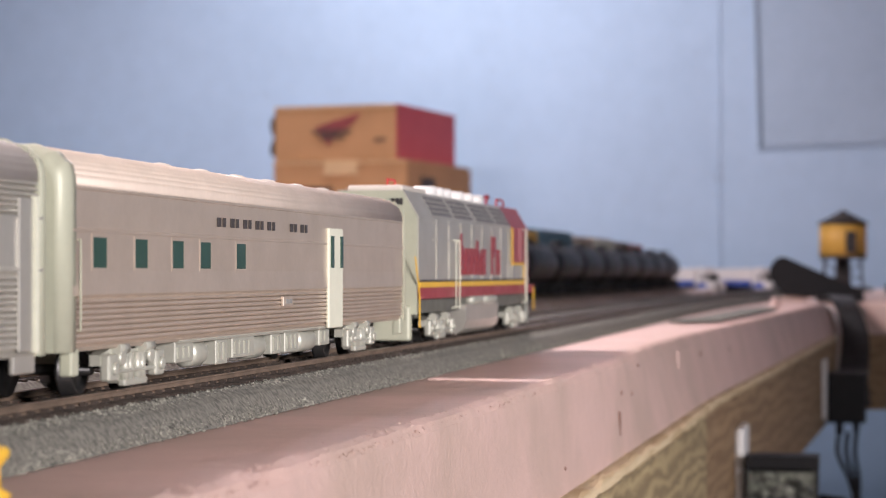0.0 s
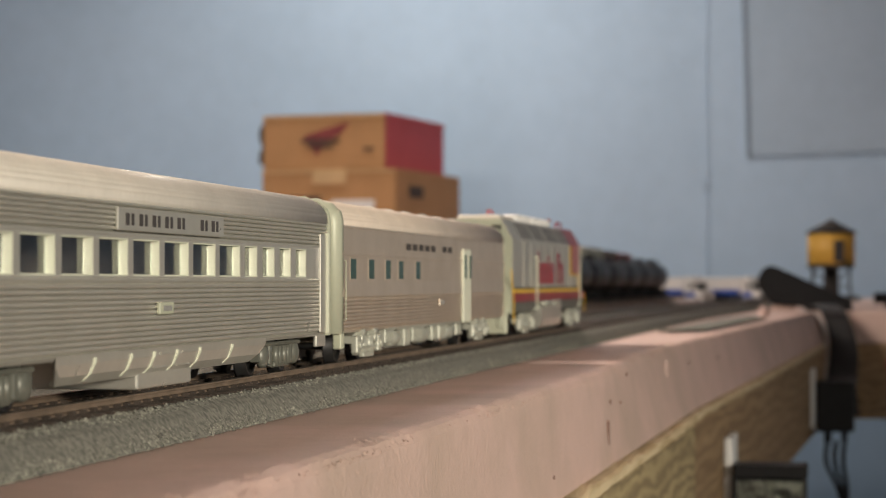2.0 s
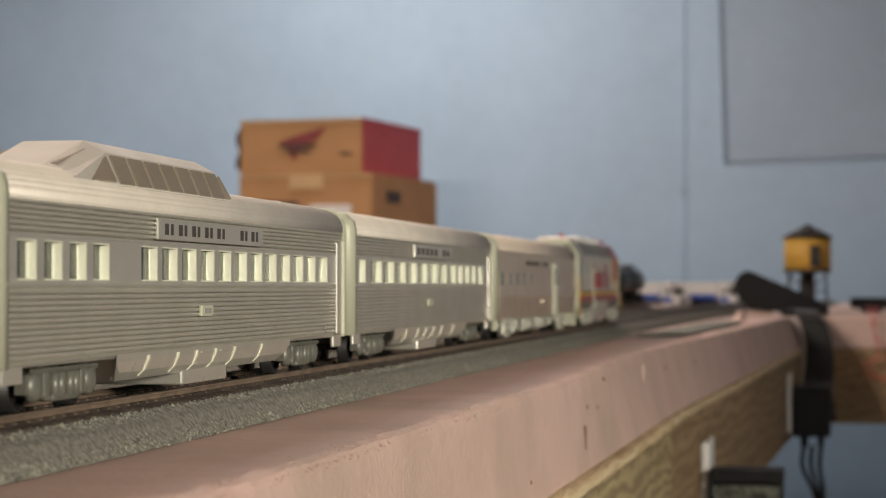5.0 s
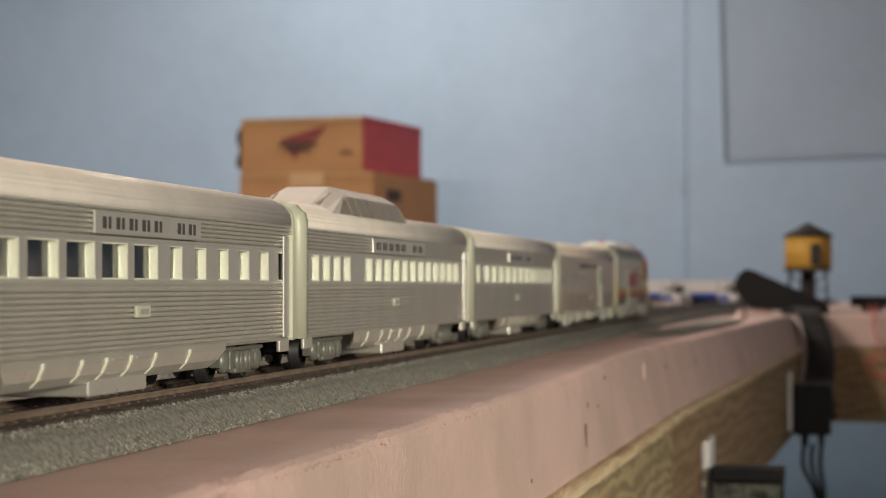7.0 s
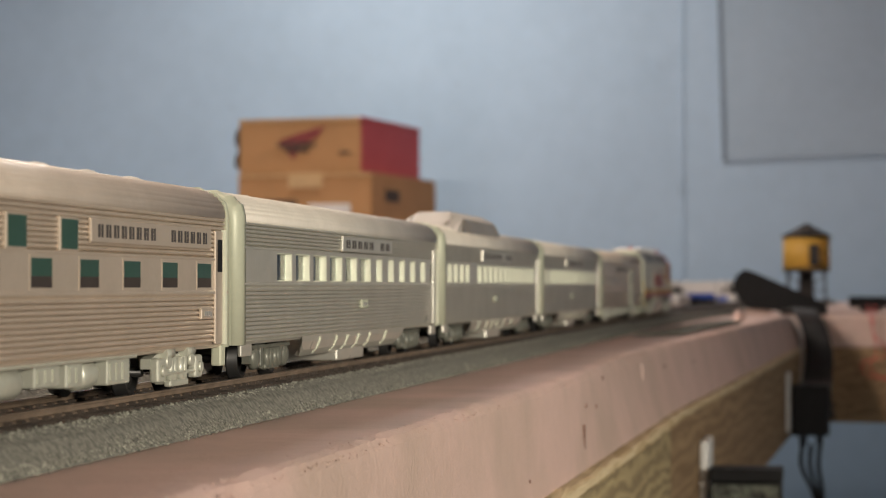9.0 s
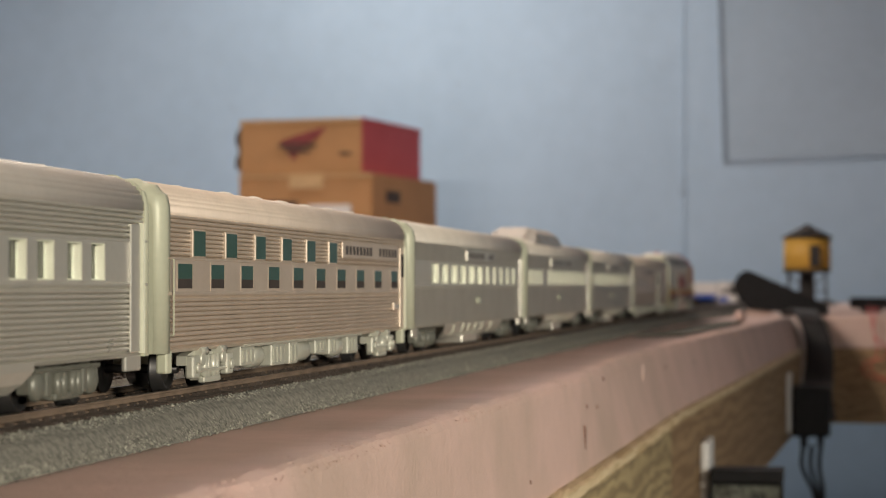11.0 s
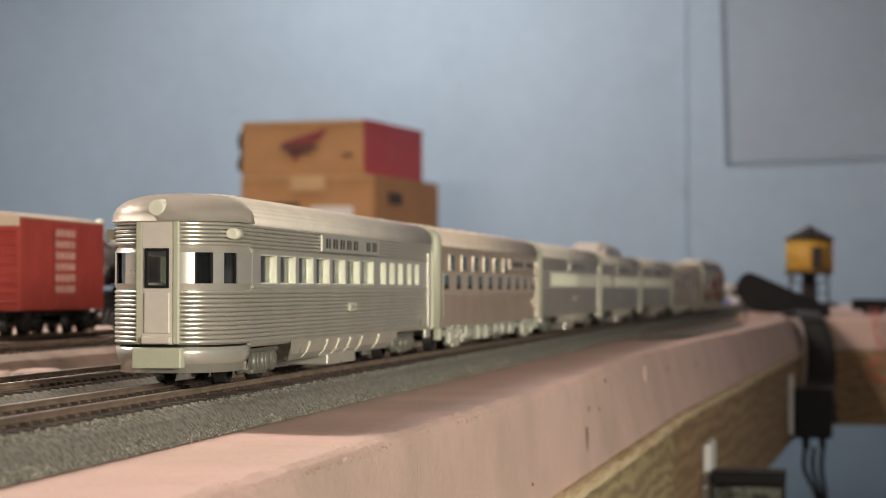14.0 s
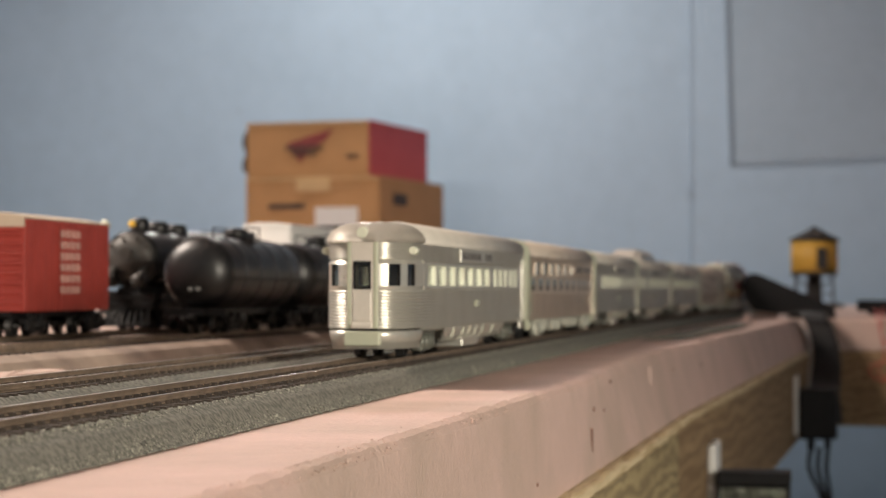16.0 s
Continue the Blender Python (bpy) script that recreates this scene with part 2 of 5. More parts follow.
def foam_slab():
    bm = bmesh.new()
    ys = [-1.6 + 0.05 * i for i in range(38)] + [0.3 + 0.0025 * i for i in range(600)] + [1.8 + 0.02 * i for i in range(41)]
    rows = []
    for y in ys:
        g, e = edge_x(y), edge_x(y) - lip_in(y)
        w = noise.noise((y * 30, 0.3, 2)) * 0.0011 + noise.noise((y * 140, 5.3, 1)) * 0.0003
        u = noise.noise((y * 55, 9.1, 4)) * 0.0008 + noise.noise((y * 260, 2.2, 8)) * 0.0004
        v = noise.noise((y * 320, 7.7, 5)) * 0.0006
        chip = max(0.0, noise.noise((y * 34, 17.0, 3)) - 0.15) * 0.0030
        rows.append([(LEFT_X, y, FOAM_Z), (-0.5, y, FOAM_Z), (TRACK_X + 0.02, y, FOAM_Z), (e - 0.020, y, FOAM_Z - u * 0.4), (e - 0.009 - v, y, FOAM_Z + u * 0.6),
                     (e - 0.0035 - chip, y, FOAM_Z + u), (e - 0.0012 - chip + w * 0.6, y, FOAM_Z - 0.0008 + v), (e + w * 0.8 + v * 0.5, y, FOAM_Z - 0.0030 - chip * 0.4),
                     (e + (g - e) * 0.15 + w * 0.2, y, FOAM_Z - 0.0065), (e + (g - e) * 0.7, y, FOAM_Z - 0.026), (g, y, FOAM_Z - FOAM_T), (LEFT_X, y, FOAM_Z - FOAM_T)])
    loft(bm, rows)
    slab = finish("foam_board", bm, M["foam"])
    return tagged(slab, "pink insulation foam board with a chipped front edge", "foam board", kind="structure")


foam_slab()


def foam_marks():
    rnd = random.Random(21)
    # Pits are flat patches; a dent's shade is in their dark colour.
    marks = [(0.845, 0.0255, 0.0022, 0.0060, "pit"), (1.26, 0.0125, 0.0022, 0.0012, "pit"), (0.86, 0.0135, 0.0010, 0.0010, "pit"), (0.90, 0.0160, 0.0008, 0.0008, "pit"), (0.95, 0.0060, 0.0007, 0.0010, "pit"),
             (1.13, 0.0140, 0.0005, 0.0090, "streak"), (1.42, 0.0150, 0.0016, 0.0009, "pit"), (0.70, 0.0300, 0.0007, 0.0007, "pit")]
    for y, down, wy, hz, kind in marks:
        x = edge_x(y) - lip_in(y) * (1 - down / FOAM_T) + 0.0002
        bm = bmesh.new()
        ring = []
        for i in range(14):
            a = 2 * math.pi * i / 14
            q = 1 + 0.45 * (rnd.random() - 0.5)
            ring.append((wy * q * math.cos(a), hz * q * math.sin(a)))
        loft(bm, [[(x - 0.0010, y + u, FOAM_Z - down + v) for u, v in ring], [(x + 0.00035, y + u * 0.9, FOAM_Z - down + v * 0.9) for u, v in ring]])
        label = "small nick in the foam face, its shade put in as dark colour" if kind == "pit" else "pale scratch on the foam face"
        tagged(finish("foam_nick" if kind == "pit" else "foam_scratch", bm, M[kind]), label, "mark", "marks on the foam face", "structure")
    verts, faces = [], []
    for _ in range(2600):
        y = 0.33 + 1.5 * rnd.random() ** 1.5
        d = abs(rnd.gauss(0, 0.0032))
        x = edge_x(y) - lip_in(y) - 0.0006 - d
        z = FOAM_Z - 0.0001 - (0.0022 * max(0, 1 - d / 0.0022))
        if rnd.random() < 0.35:
            x, z = edge_x(y) - lip_in(y) - 0.0005, FOAM_Z - 0.0014 - abs(rnd.gauss(0, 0.0016))
        r = 0.00014 + 0.00028 * rnd.random() ** 2
        b = len(verts)
        q = Euler((rnd.random() * 6, rnd.random() * 6, rnd.random() * 6)).to_matrix()
        for p in ((1, 0, 0), (-1, 0, 0), (0, 1.6, 0), (0, -1.6, 0), (0, 0, 0.8), (0, 0, -0.8)):
            v = q @ Vector([c * r * (0.6 + 0.7 * rnd.random()) for c in p])
            verts.append((x + v.x, y + v.y * 1.6, z + v.z * 0.8))
        faces.extend(tuple(i + b for i in f) for f in ((0, 2, 4), (2, 1, 4), (1, 3, 4), (3, 0, 4), (2, 0, 5), (1, 2, 5), (3, 1, 5), (0, 3, 5)))
    me = bpy.data.meshes.new("foam_crumbs")
    me.from_pydata(verts, [], faces)
    me.materials.append(M["foam"])
    tagged(new("foam_crumbs", me), "crumbled rough lip of the pink foam", "foam crumbs", kind="stuff")


foam_marks()


def foam_cross():
    bm = bmesh.new()
    rows = []
    xs = [LEFT_X, -0.6] + [-0.039 + 0.02 * i for i in range(110)]
    for x in xs:
        w = noise.noise((x * 40, 3.3, 2)) * 0.002
        y = CROSS_Y + 0.004 + w
        rows.append([(x, END_Y, FOAM_Z), (x, y + 0.004, FOAM_Z + w * 0.4), (x, y, FOAM_Z - 0.003), (x, CROSS_Y + 0.004, FOAM_Z - FOAM_T), (x, END_Y, FOAM_Z - FOAM_T)])
    loft(bm, rows)
    return tagged(finish("foam_board", bm, M["foam"]), "pink insulation foam board of the far table leg", "foam board", kind="structure")


foam_cross()


def fascia():
    z1 = FOAM_Z - FOAM_T
    z0 = z1 - 0.092
    top = empty("table_frame", pose(0, 0, 0), "unpainted pine and plywood table frame under the foam", "table frame", kind="structure")

    def plank(pts, mat, seed):
        bm, top_bm = bmesh.new(), bmesh.new()
        rings, lips = [], []
        for x, y in pts:
            j = noise.noise((y * 45, 4.4, seed)) * 0.0016 + noise.noise((y * 160, 1.4, seed)) * 0.0007
            rag = noise.noise((y * 70, 8.4, seed)) * 0.0016
            rings.append([(x, y, z0), (x, y, z1 - 0.0052 + rag), (x - 0.0010, y, z1 - 0.0050 + rag), (x - 0.019, y, z1 - 0.0046), (x - 0.019, y, z0)])
            lips.append([(x - 0.0004 + rag * 0.4, y, z1 - 0.0050 + rag), (x + rag * 0.3, y, z1 - 0.0014 + j), (x - 0.0014, y, z1 - 0.0006 + j), (x - 0.019, y, z1 - 0.0004), (x - 0.019, y, z1 - 0.0045)])
        loft(bm, rings)
        loft(top_bm, lips)
        p = part("plank", bm, mat, top)
        part("top_veneer", top_bm, M["veneer"], p, "pale ragged top layer of the board, lightened as if lit")

    plank([(edge_x(y) + 0.0052, y) for y in [-1.6, -0.8, 0.0] + [0.3 + 0.006 * i for i in range(145)] + [1.168]], M["ply"], 1)
    plank([(edge_x(y) + 0.0040, y) for y in [1.1712 + 0.01 * i for i in range(142)] + [CROSS_Y + 0.004]], M["lumber"], 7)
    part("joint", boxes((edge_x(1.17) - 0.012, edge_x(1.17) + 0.0015, 1.1681, 1.1711, z0, z1 - 0.001)), M["gap"], top, "dark gap between the boards")
    bm = boxes((-0.037, 2.2, CROSS_Y + 0.006, CROSS_Y + 0.025, z0, z1 - 0.0004))
    b = part("plank", bm, M["lumber"], top)
    for x, y in ((-0.55, -0.9), (-0.55, 0.75), (-0.55, 2.5), (-1.5, -0.9), (-1.5, 2.5), (1.6, 2.7)):
        part("table_leg", boxes((x - 0.019, x + 0.019, y - 0.045, y + 0.045, 0, z0)), M["lumber"], top)


fascia()


# ---- tracks ----
YARD_SLOPE = 0.0115


def path_x(y, x0=TRACK_X, bend=True):
    return x0 + (max(0.0, y - 1.55) ** 2 / 44.0 if bend else (y - 1.1) * YARD_SLOPE)


def track(x0, rz, y0, y1, label, tie_range, bed_mat, bed_half, bed_low, bend=True, worn=0.0):
    th = empty("model_track", pose(0, 0, 0), label, "railway track", "tracks of the layout", "structure")
    step = 0.03 if bend else 0.1
    n = int((y1 - y0) / step) + 1
    ys = [y0 + (y1 - y0) * i / n for i in range(n + 1)]
    for side in (-1, 1):
        bm, bt = bmesh.new(), bmesh.new()
        c = side * 0.0087
        prof = [(-0.0012, -0.0021), (0.0012, -0.0021), (0.0012, -0.0018), (0.0003, -0.0015), (0.0003, -0.0007), (0.0007, -0.0005), (0.0007, -0.00008),
                (-0.0007, -0.00008), (-0.0007, -0.0005), (-0.0003, -0.0007), (-0.0003, -0.0015), (-0.0012, -0.0018)]
        loft(bm, [[(path_x(y, x0, bend) + c + px, y, rz + pz) for px, pz in prof] for y in ys])
        loft(bt, [[(path_x(y, x0, bend) + c + px, y, rz + pz) for px, pz in ((-0.00055, -0.00006), (0.00055, -0.00006), (0.00045, 0), (-0.00045, 0))] for y in ys])
        part("rail", bm, M["rail"], th)
        part("rail_head", bt, M["railtop"] if not worn else M["rail"], th, "polished top of the rail")
    bm = bmesh.new()
    rnd = random.Random(4)
    prof = [(-bed_half - bed_low, FOAM_Z + 0.0003), (-bed_half, rz - 0.0031), (-0.012, rz - 0.0025), (0, rz - 0.0026), (0.012, rz - 0.0025), (bed_half - 0.001, rz - 0.0028),
            (bed_half + bed_low * 0.35, rz - 0.0050), (bed_half + bed_low, FOAM_Z + 0.0003)]
    fine = [y0 + 0.02 * i for i in range(int((y1 - y0) / 0.02) + 1)]
    loft(bm, [[(path_x(y, x0, bend) + px * (1 + 0.02 * noise.noise((y * 60, px * 99, 1))), y, pz) for px, pz in prof] for y in fine])
    part("roadbed", bm, bed_mat, th, "sloped bed of loose ballast")
    tb = boxes((-0.0150, 0.0150, -0.00125, 0.00125, -0.0045, -0.0021))
    for s in (-1, 1):
        for q in (-1, 1):
            box(tb, s * 0.0087 + q * 0.0018 - 0.0006, s * 0.0087 + q * 0.0018 + 0.0006, -0.0009, 0.0009, -0.0021, -0.0014)
    me = finish("tie", tb, M["tie"])
    data = me.data
    bpy.data.objects.remove(me)
    rest = bmesh.new()
    k, y = 0, y0
    while y < y1:
        j = (rnd.random() - 0.5) * 0.0006
        m = pose(path_x(y, x0, bend) + j, y, rz, 0, 0, (rnd.random() - 0.5) * 2)
        if tie_range[0] <= y <= tie_range[1]:
            shared("tie", data, th, m)
        else:
            x = path_x(y, x0, bend) + j
            box(rest, x - 0.015, x + 0.015, y - 0.00125, y + 0.00125, rz - 0.0045, rz - 0.0021)
        y += 0.0068
    if rest.verts:
        tagged(part("ties", rest, M["tie"], th), kind="stuff")
    else:
        rest.free()
    return th


track(TRACK_X, RZ, -1.5, 4.2, "main track with dark ties on grey ballast beside the foam edge", (0.30, 2.2), M["ballast"], 0.0164, 0.0066)
track(-0.229, RZ, -1.0, 4.0, "second track with brown ties on grey ballast", (0.55, 1.5), M["ballast"], 0.0165, 0.006)
track(-0.323, YARD_Z, 0.3, 4.4, "yard track under the black tank cars", (1.0, 1.4), M["dirt"], 0.018, 0.012, False, 1.0)
track(-0.393, YARD_Z, 0.0, 3.6, "yard track under the steam locomotive and boxcar", (0.9, 1.3), M["dirt"], 0.018, 0.012, False, 1.0)


def ballast_grains():
    rnd = random.Random(11)
    verts, faces = [], []
    shape = [(1, 0, 0), (-1, 0, 0), (0, 1, 0), (0, -1, 0), (0, 0, 1), (0, 0, -1)]
    tri = [(0, 2, 4), (2, 1, 4), (1, 3, 4), (3, 0, 4), (2, 0, 5), (1, 2, 5), (3, 1, 5), (0, 3, 5)]

    def put(x, y, z, r):
        b = len(verts)
        q = Euler((rnd.random() * 6, rnd.random() * 6, rnd.random() * 6)).to_matrix()
        for s in shape:
            v = q @ Vector([c * r * (0.6 + 0.7 * rnd.random()) for c in s])
            verts.append((x + v.x, y + v.y, z + v.z))
        faces.extend(tuple(i + b for i in f) for f in tri)

    for _ in range(30000):
        y = 0.30 + 1.3 * rnd.random() ** 1.6
        k = rnd.random()
        if k < 0.66:
            u = rnd.random()
            x = 0.0154 + u * 0.0076
            z = RZ - 0.0029 + (FOAM_Z + 0.0003 - RZ + 0.0029) * u ** 1.15
        else:
            x = (rnd.random() * 2 - 1) * 0.0162
            z = RZ - 0.0027
            if min(abs(abs(x) - 0.0087), 1) < 0.0014:
                continue
        put(path_x(y) + x, y, z, 0.00020 + 0.00026 * rnd.random())
    for _ in range(3000):
        y = 0.5 + 0.9 * rnd.random()
        put(-0.229 + (rnd.random() * 2 - 1) * 0.016, y, RZ - 0.0028, 0.0004)
    me = bpy.data.meshes.new("ballast_grains")
    me.from_pydata(verts, [], faces)
    me.materials.append(M["grain"])
    tagged(new("ballast_grains", me), "loose grey ballast grains along the main track", "ballast", kind="stuff")


ballast_grains()


# ---- rolling stock ----
HW = 0.0172


def make_wheelset(parent, y, r=0.0053, gauge=0.0082):
    bm = bmesh.new()
    tube(bm, (-gauge - 0.004, 0, 0), (gauge + 0.004, 0, 0), 0.0011, n=8)
    for s in (-1, 1):
        lathe(bm, [(r * 0.3, s * (gauge + 0.0012)), (r * 0.75, s * (gauge + 0.0004)), (r * 0.8, s * (gauge + 0.0014)), (r, s * (gauge + 0.0014)), (r, s * (gauge - 0.001)),
                   (r + 0.0007, s * (gauge - 0.0012)), (r + 0.0007, s * (gauge - 0.0018)), (r * 0.3, s * (gauge - 0.0018))], "x", 20)
    ob = part("wheelset", bm, M["wheel"], parent)
    ob.location = (0, y, r)
    ob["spin"] = 1
    return ob


def make_truck(parent, y, mat, base=0.0145, axles=2):
    bm = bmesh.new()
    for s in (-1, 1):
        xo, xi = s * 0.0128, s * 0.0152
        a, b = min(xo, xi), max(xo, xi)
        prism_x(bm, [(-base - 0.003, 0.0062), (-base - 0.003, 0.0085), (-base * 0.75, 0.0098), (-0.005, 0.0092), (0.005, 0.0092), (base * 0.75, 0.0098), (base + 0.003, 0.0085),
                     (base + 0.003, 0.0062), (base * 0.7, 0.0058), (0.0065, 0.0022), (-0.0065, 0.0022), (-base * 0.7, 0.0058)], a, b)
        for k in ((-1, 1) if axles == 2 else (-1, 0, 1)):
            yy = k * base
            box(bm, min(s * 0.0148, s * 0.0172), max(s * 0.0148, s * 0.0172), yy - 0.0027, yy + 0.0027, 0.0030, 0.0086, 0.0006)
            tube(bm, (s * 0.017, yy, 0.0056), (s * 0.0179, yy, 0.0056), 0.0015, 0.0012, 10)
        for k in (-1, 1):
            for q in (-0.0013, 0.0013):
                tube(bm, (s * 0.0158, k * 0.0038 + q, 0.0030), (s * 0.0158, k * 0.0038 + q, 0.0085), 0.0012, n=8)
            tube(bm, (s * 0.0157, k * base * 0.62, 0.0076), (s * 0.0172, k * base * 0.62, 0.0076), 0.0017, n=10)
        box(bm, min(s * 0.015, s * 0.0168), max(s * 0.015, s * 0.0168), -0.007, 0.007, 0.0016, 0.0032, 0.0004)
        for k in (-1, 1):
            tube(bm, (s * 0.0160, k * base * 0.55 - 0.003, 0.0096), (s * 0.0160, k * base * 0.55 + 0.003, 0.0096), 0.0014, n=10)
        tube(bm, (s * 0.0165, -base * 0.9, 0.0048), (s * 0.0165, base * 0.9, 0.0048), 0.0005, n=6)
    box(bm, -0.0128, 0.0128, -0.004, 0.004, 0.006, 0.0098)
    tr = part("truck", bm, mat, parent, "four-wheel truck with cast side frames")
    tr.location = (0, y, 0)
    for k in ((-1, 1) if axles == 2 else (-1, 0, 1)):
        make_wheelset(tr, k * base)
    return tr


def make_inset_truck(parent, y, mat, base=0.0155):
    """A bulky cast truck set in under the skirt."""
    bm = bmesh.new()
    for s in (-1, 1):
        a, b = sorted((s * 0.0108, s * 0.0132))
        prism_x(bm, [(-base - 0.0045, 0.0040), (-base - 0.0045, 0.0078), (-base * 0.8, 0.0098), (-0.006, 0.0088), (0.006, 0.0088), (base * 0.8, 0.0098), (base + 0.0045, 0.0078),
                     (base + 0.0045, 0.0040), (base * 0.75, 0.0028), (0.0065, 0.0020), (-0.0065, 0.0020), (-base * 0.75, 0.0028)], a, b)
        for k in (-1, 1):
            lathe(bm, [(0.0005, s * 0.0145), (0.0016, s * 0.0144), (0.0030, s * 0.0138), (0.0034, s * 0.0128), (0.0034, s * 0.0120)], "x", 14, (0, k * base, 0.0056))
            for q in (-0.0016, 0.0016):
                tube(bm, (s * 0.0136, k * 0.0042 + q, 0.0028), (s * 0.0136, k * 0.0042 + q, 0.0080), 0.0013, n=8)
            box(bm, *sorted((s * 0.0128, s * 0.0140)), k * 0.0105 - 0.0013, k * 0.0105 + 0.0013, 0.0030, 0.0092, 0.0004)
        box(bm, *sorted((s * 0.0128, s * 0.0142)), -0.0075, 0.0075, 0.0022, 0.0036, 0.0004)
        tube(bm, (s * 0.0138, -base - 0.003, 0.0086), (s * 0.0138, base + 0.003, 0.0086), 0.0006, n=6)
    box(bm, -0.0108, 0.0108, -0.004, 0.004, 0.006, 0.0098)
    tr = part("truck", bm, mat, parent, "four-wheel truck with cast side frames")
    tr.location = (0, y, 0)
    for k in (-1, 1):
        make_wheelset(tr, k * base)
    return tr


def make_coupler(parent, y, s):
    bm = boxes((-0.0022, 0.0022, min(y, y + s * 0.006), max(y, y + s * 0.006), 0.0068, 0.0092), bevel=0.0005)
    box(bm, -0.0018, 0.0026, y + s * 0.0035 - 0.0017, y + s * 0.0035 + 0.0017, 0.0062, 0.0098, 0.0004)
    part("coupler", bm, M["black"], parent)


def flutes(z0, z1, pitch, x=HW, depth=0.0010):
    """Outer line of a corrugated side from z0 to z1."""
    n = max(1, round((z1 - z0) / pitch))
    p = (z1 - z0) / n
    out = []
    for i in range(n):
        out.append((x - depth, z0 + i * p))
        for u in (0.09, 0.24, 0.42, 0.62, 0.82, 0.95):
            out.append((x - depth * 0.9 * (1 - math.sqrt(1 - (2 * u - 1) ** 2)), z0 + (i + u) * p))
    return out


def side_strip(bm, line, y0, y1, s, t=0.0012):
    prof = [(s * x, z) for x, z in line] + [(s * (min(x for x, z in line) - t), z) for z in (line[-1][1], line[0][1])]
    prism_y(bm, prof, y0, y1)


def roof_line(eave, crown, hw=HW, n=60):
    """Rounded roof outline with fine raised ribs."""
    out = []
    for i in range(n + 1):
        a = math.pi * i / n
        c, s = math.cos(a), math.sin(a)
        lift = 0.00040 if i % 3 == 0 and 2 < i < n - 2 else 0.0
        out.append((hw * math.copysign(abs(c) ** 0.62, c) * (1 + lift * 20), eave + (crown - eave) * s ** 0.85 + lift))
    return out


def make_car(name, label, windows, mat, half=0.1392, win=(0.0268, 0.0348), fl=(0.0112, 0.0252), letterboard=None, number=None, skirt=True, detailed=False,
             glass="glass", round_end=False, upper=None, doors=(), group="cars of the silver passenger train", truck_mat="truck", plain_upper=False, letters_only=False, front=0.0):
    car = empty(name, pose(0, 0, 0), label, "railway car", group)
    y0, y1 = -half, half + front
    if round_end:
        y0 = -half + 0.022
    w0, w1 = win
    eave, crown = 0.0428, 0.0508
    line = [(HW - 0.0010, 0.0098), (HW - 0.0002, 0.0106)] + flutes(fl[0], fl[1], 0.00118) + [(HW, fl[1] + 0.0004), (HW + 0.0003, fl[1] + 0.0005), (HW + 0.0003, fl[1] + 0.0010), (HW, w0 - 0.0003), (HW, w0)]
    top = [(HW, w1), (HW, w1 + 0.0006), (HW + 0.0003, w1 + 0.0007), (HW + 0.0003, w1 + 0.0012)]
    if plain_upper:
        top += [(HW, w1 + 0.0014), (HW - 0.0001, eave - 0.0008), (HW + 0.0002, eave - 0.0006), (HW, eave)]
    else:
        top += flutes(w1 + 0.0016, eave, 0.00105)
    for s in (1, -1):
        body = bmesh.new()
        side_strip(body, line, y0, y1, s)
        side_strip(body, top, y0, y1, s)
        last = y0
        x0, x1 = sorted((s * HW, s * (HW - 0.0014)))
        for a, wd in sorted(windows) + [(y1, 0)]:
            if a - last > 0.0002:
                box(body, x0, x1, last, a, w0, w1)
            last = a + wd
        part("side_wall", body, mat, car, "corrugated silver car side")
        deep = 0.0006 if detailed else 0.0024
        for a, wd in windows:
            fr = bmesh.new()
            if detailed:
                q0, q1 = sorted((s * (HW + 0.0001), s * (HW - deep)))
                for d in ((a - 0.0005, a + 0.0001), (a + wd - 0.0001, a + wd + 0.0005)):
                    box(fr, q0, q1, *d, w0 - 0.0004, w1 + 0.0004)
                lip = 0.0001
            else:
                # deep moulded jambs behind the opening, cream for the light they catch
                q0, q1 = sorted((s * (HW - 0.0002), s * (HW - deep)))
                for d in ((a - 0.0006, a + 0.0003), (a + wd - 0.0003, a + wd + 0.0006)):
                    box(fr, q0, q1, *d, w0 - 0.0003, w1 + 0.0003)
                lip = 0.0003
            for d in ((w0 - 0.0004, w0 + 0.0003), (w1 - 0.0003, w1 + 0.0004)):
                box(fr, q0, q1, a + lip, a + wd - lip, d[0], d[1])
            wf = part("window", fr, mat if detailed else M["cream"], car)
            q0, q1 = sorted((s * (HW - deep + 0.0006), s * (HW - deep + 0.0003)))
            low = 0.40 * (w1 - w0) if upper else 0.0
            pane = part("pane", boxes((q0, q1, a + 0.0002, a + wd - 0.0002, w0 + low, w1)), M[glass], wf)
            # Brown lower pane added in the glass plane under the green one; no seat.
            if low:
                part("seat_back", boxes((q0, q1, a + 0.0002, a + wd - 0.0002, w0, w0 + low)), M["inside"], wf, "dark brown lower part of the window pane")
            if glass == "glass":
                pane.visible_shadow = False
    part("floor_pan", boxes((-HW + 0.0015, HW - 0.0015, y0 + 0.001, y1 - 0.001, 0.0098, 0.0112)), mat, car)
    if upper:
        z0, z1, lst = upper
        for a, wd in lst:
            fr = boxes((HW - 0.0006, HW + 0.0005, a - 0.0006, a + wd + 0.0006, z0 - 0.0005, z1 + 0.0005), bevel=0.0003)
            wf = part("window", fr, mat, car)
            part("pane", boxes((HW + 0.0001, HW + 0.0006, a, a + wd, z0, z1)), M["tint"], wf)
    # interior: floor, seats and an added centre partition that keeps the windows dark
    ins = boxes((-HW + 0.003, HW - 0.003, y0 + 0.004, y1 - 0.004, 0.0113, 0.0125))
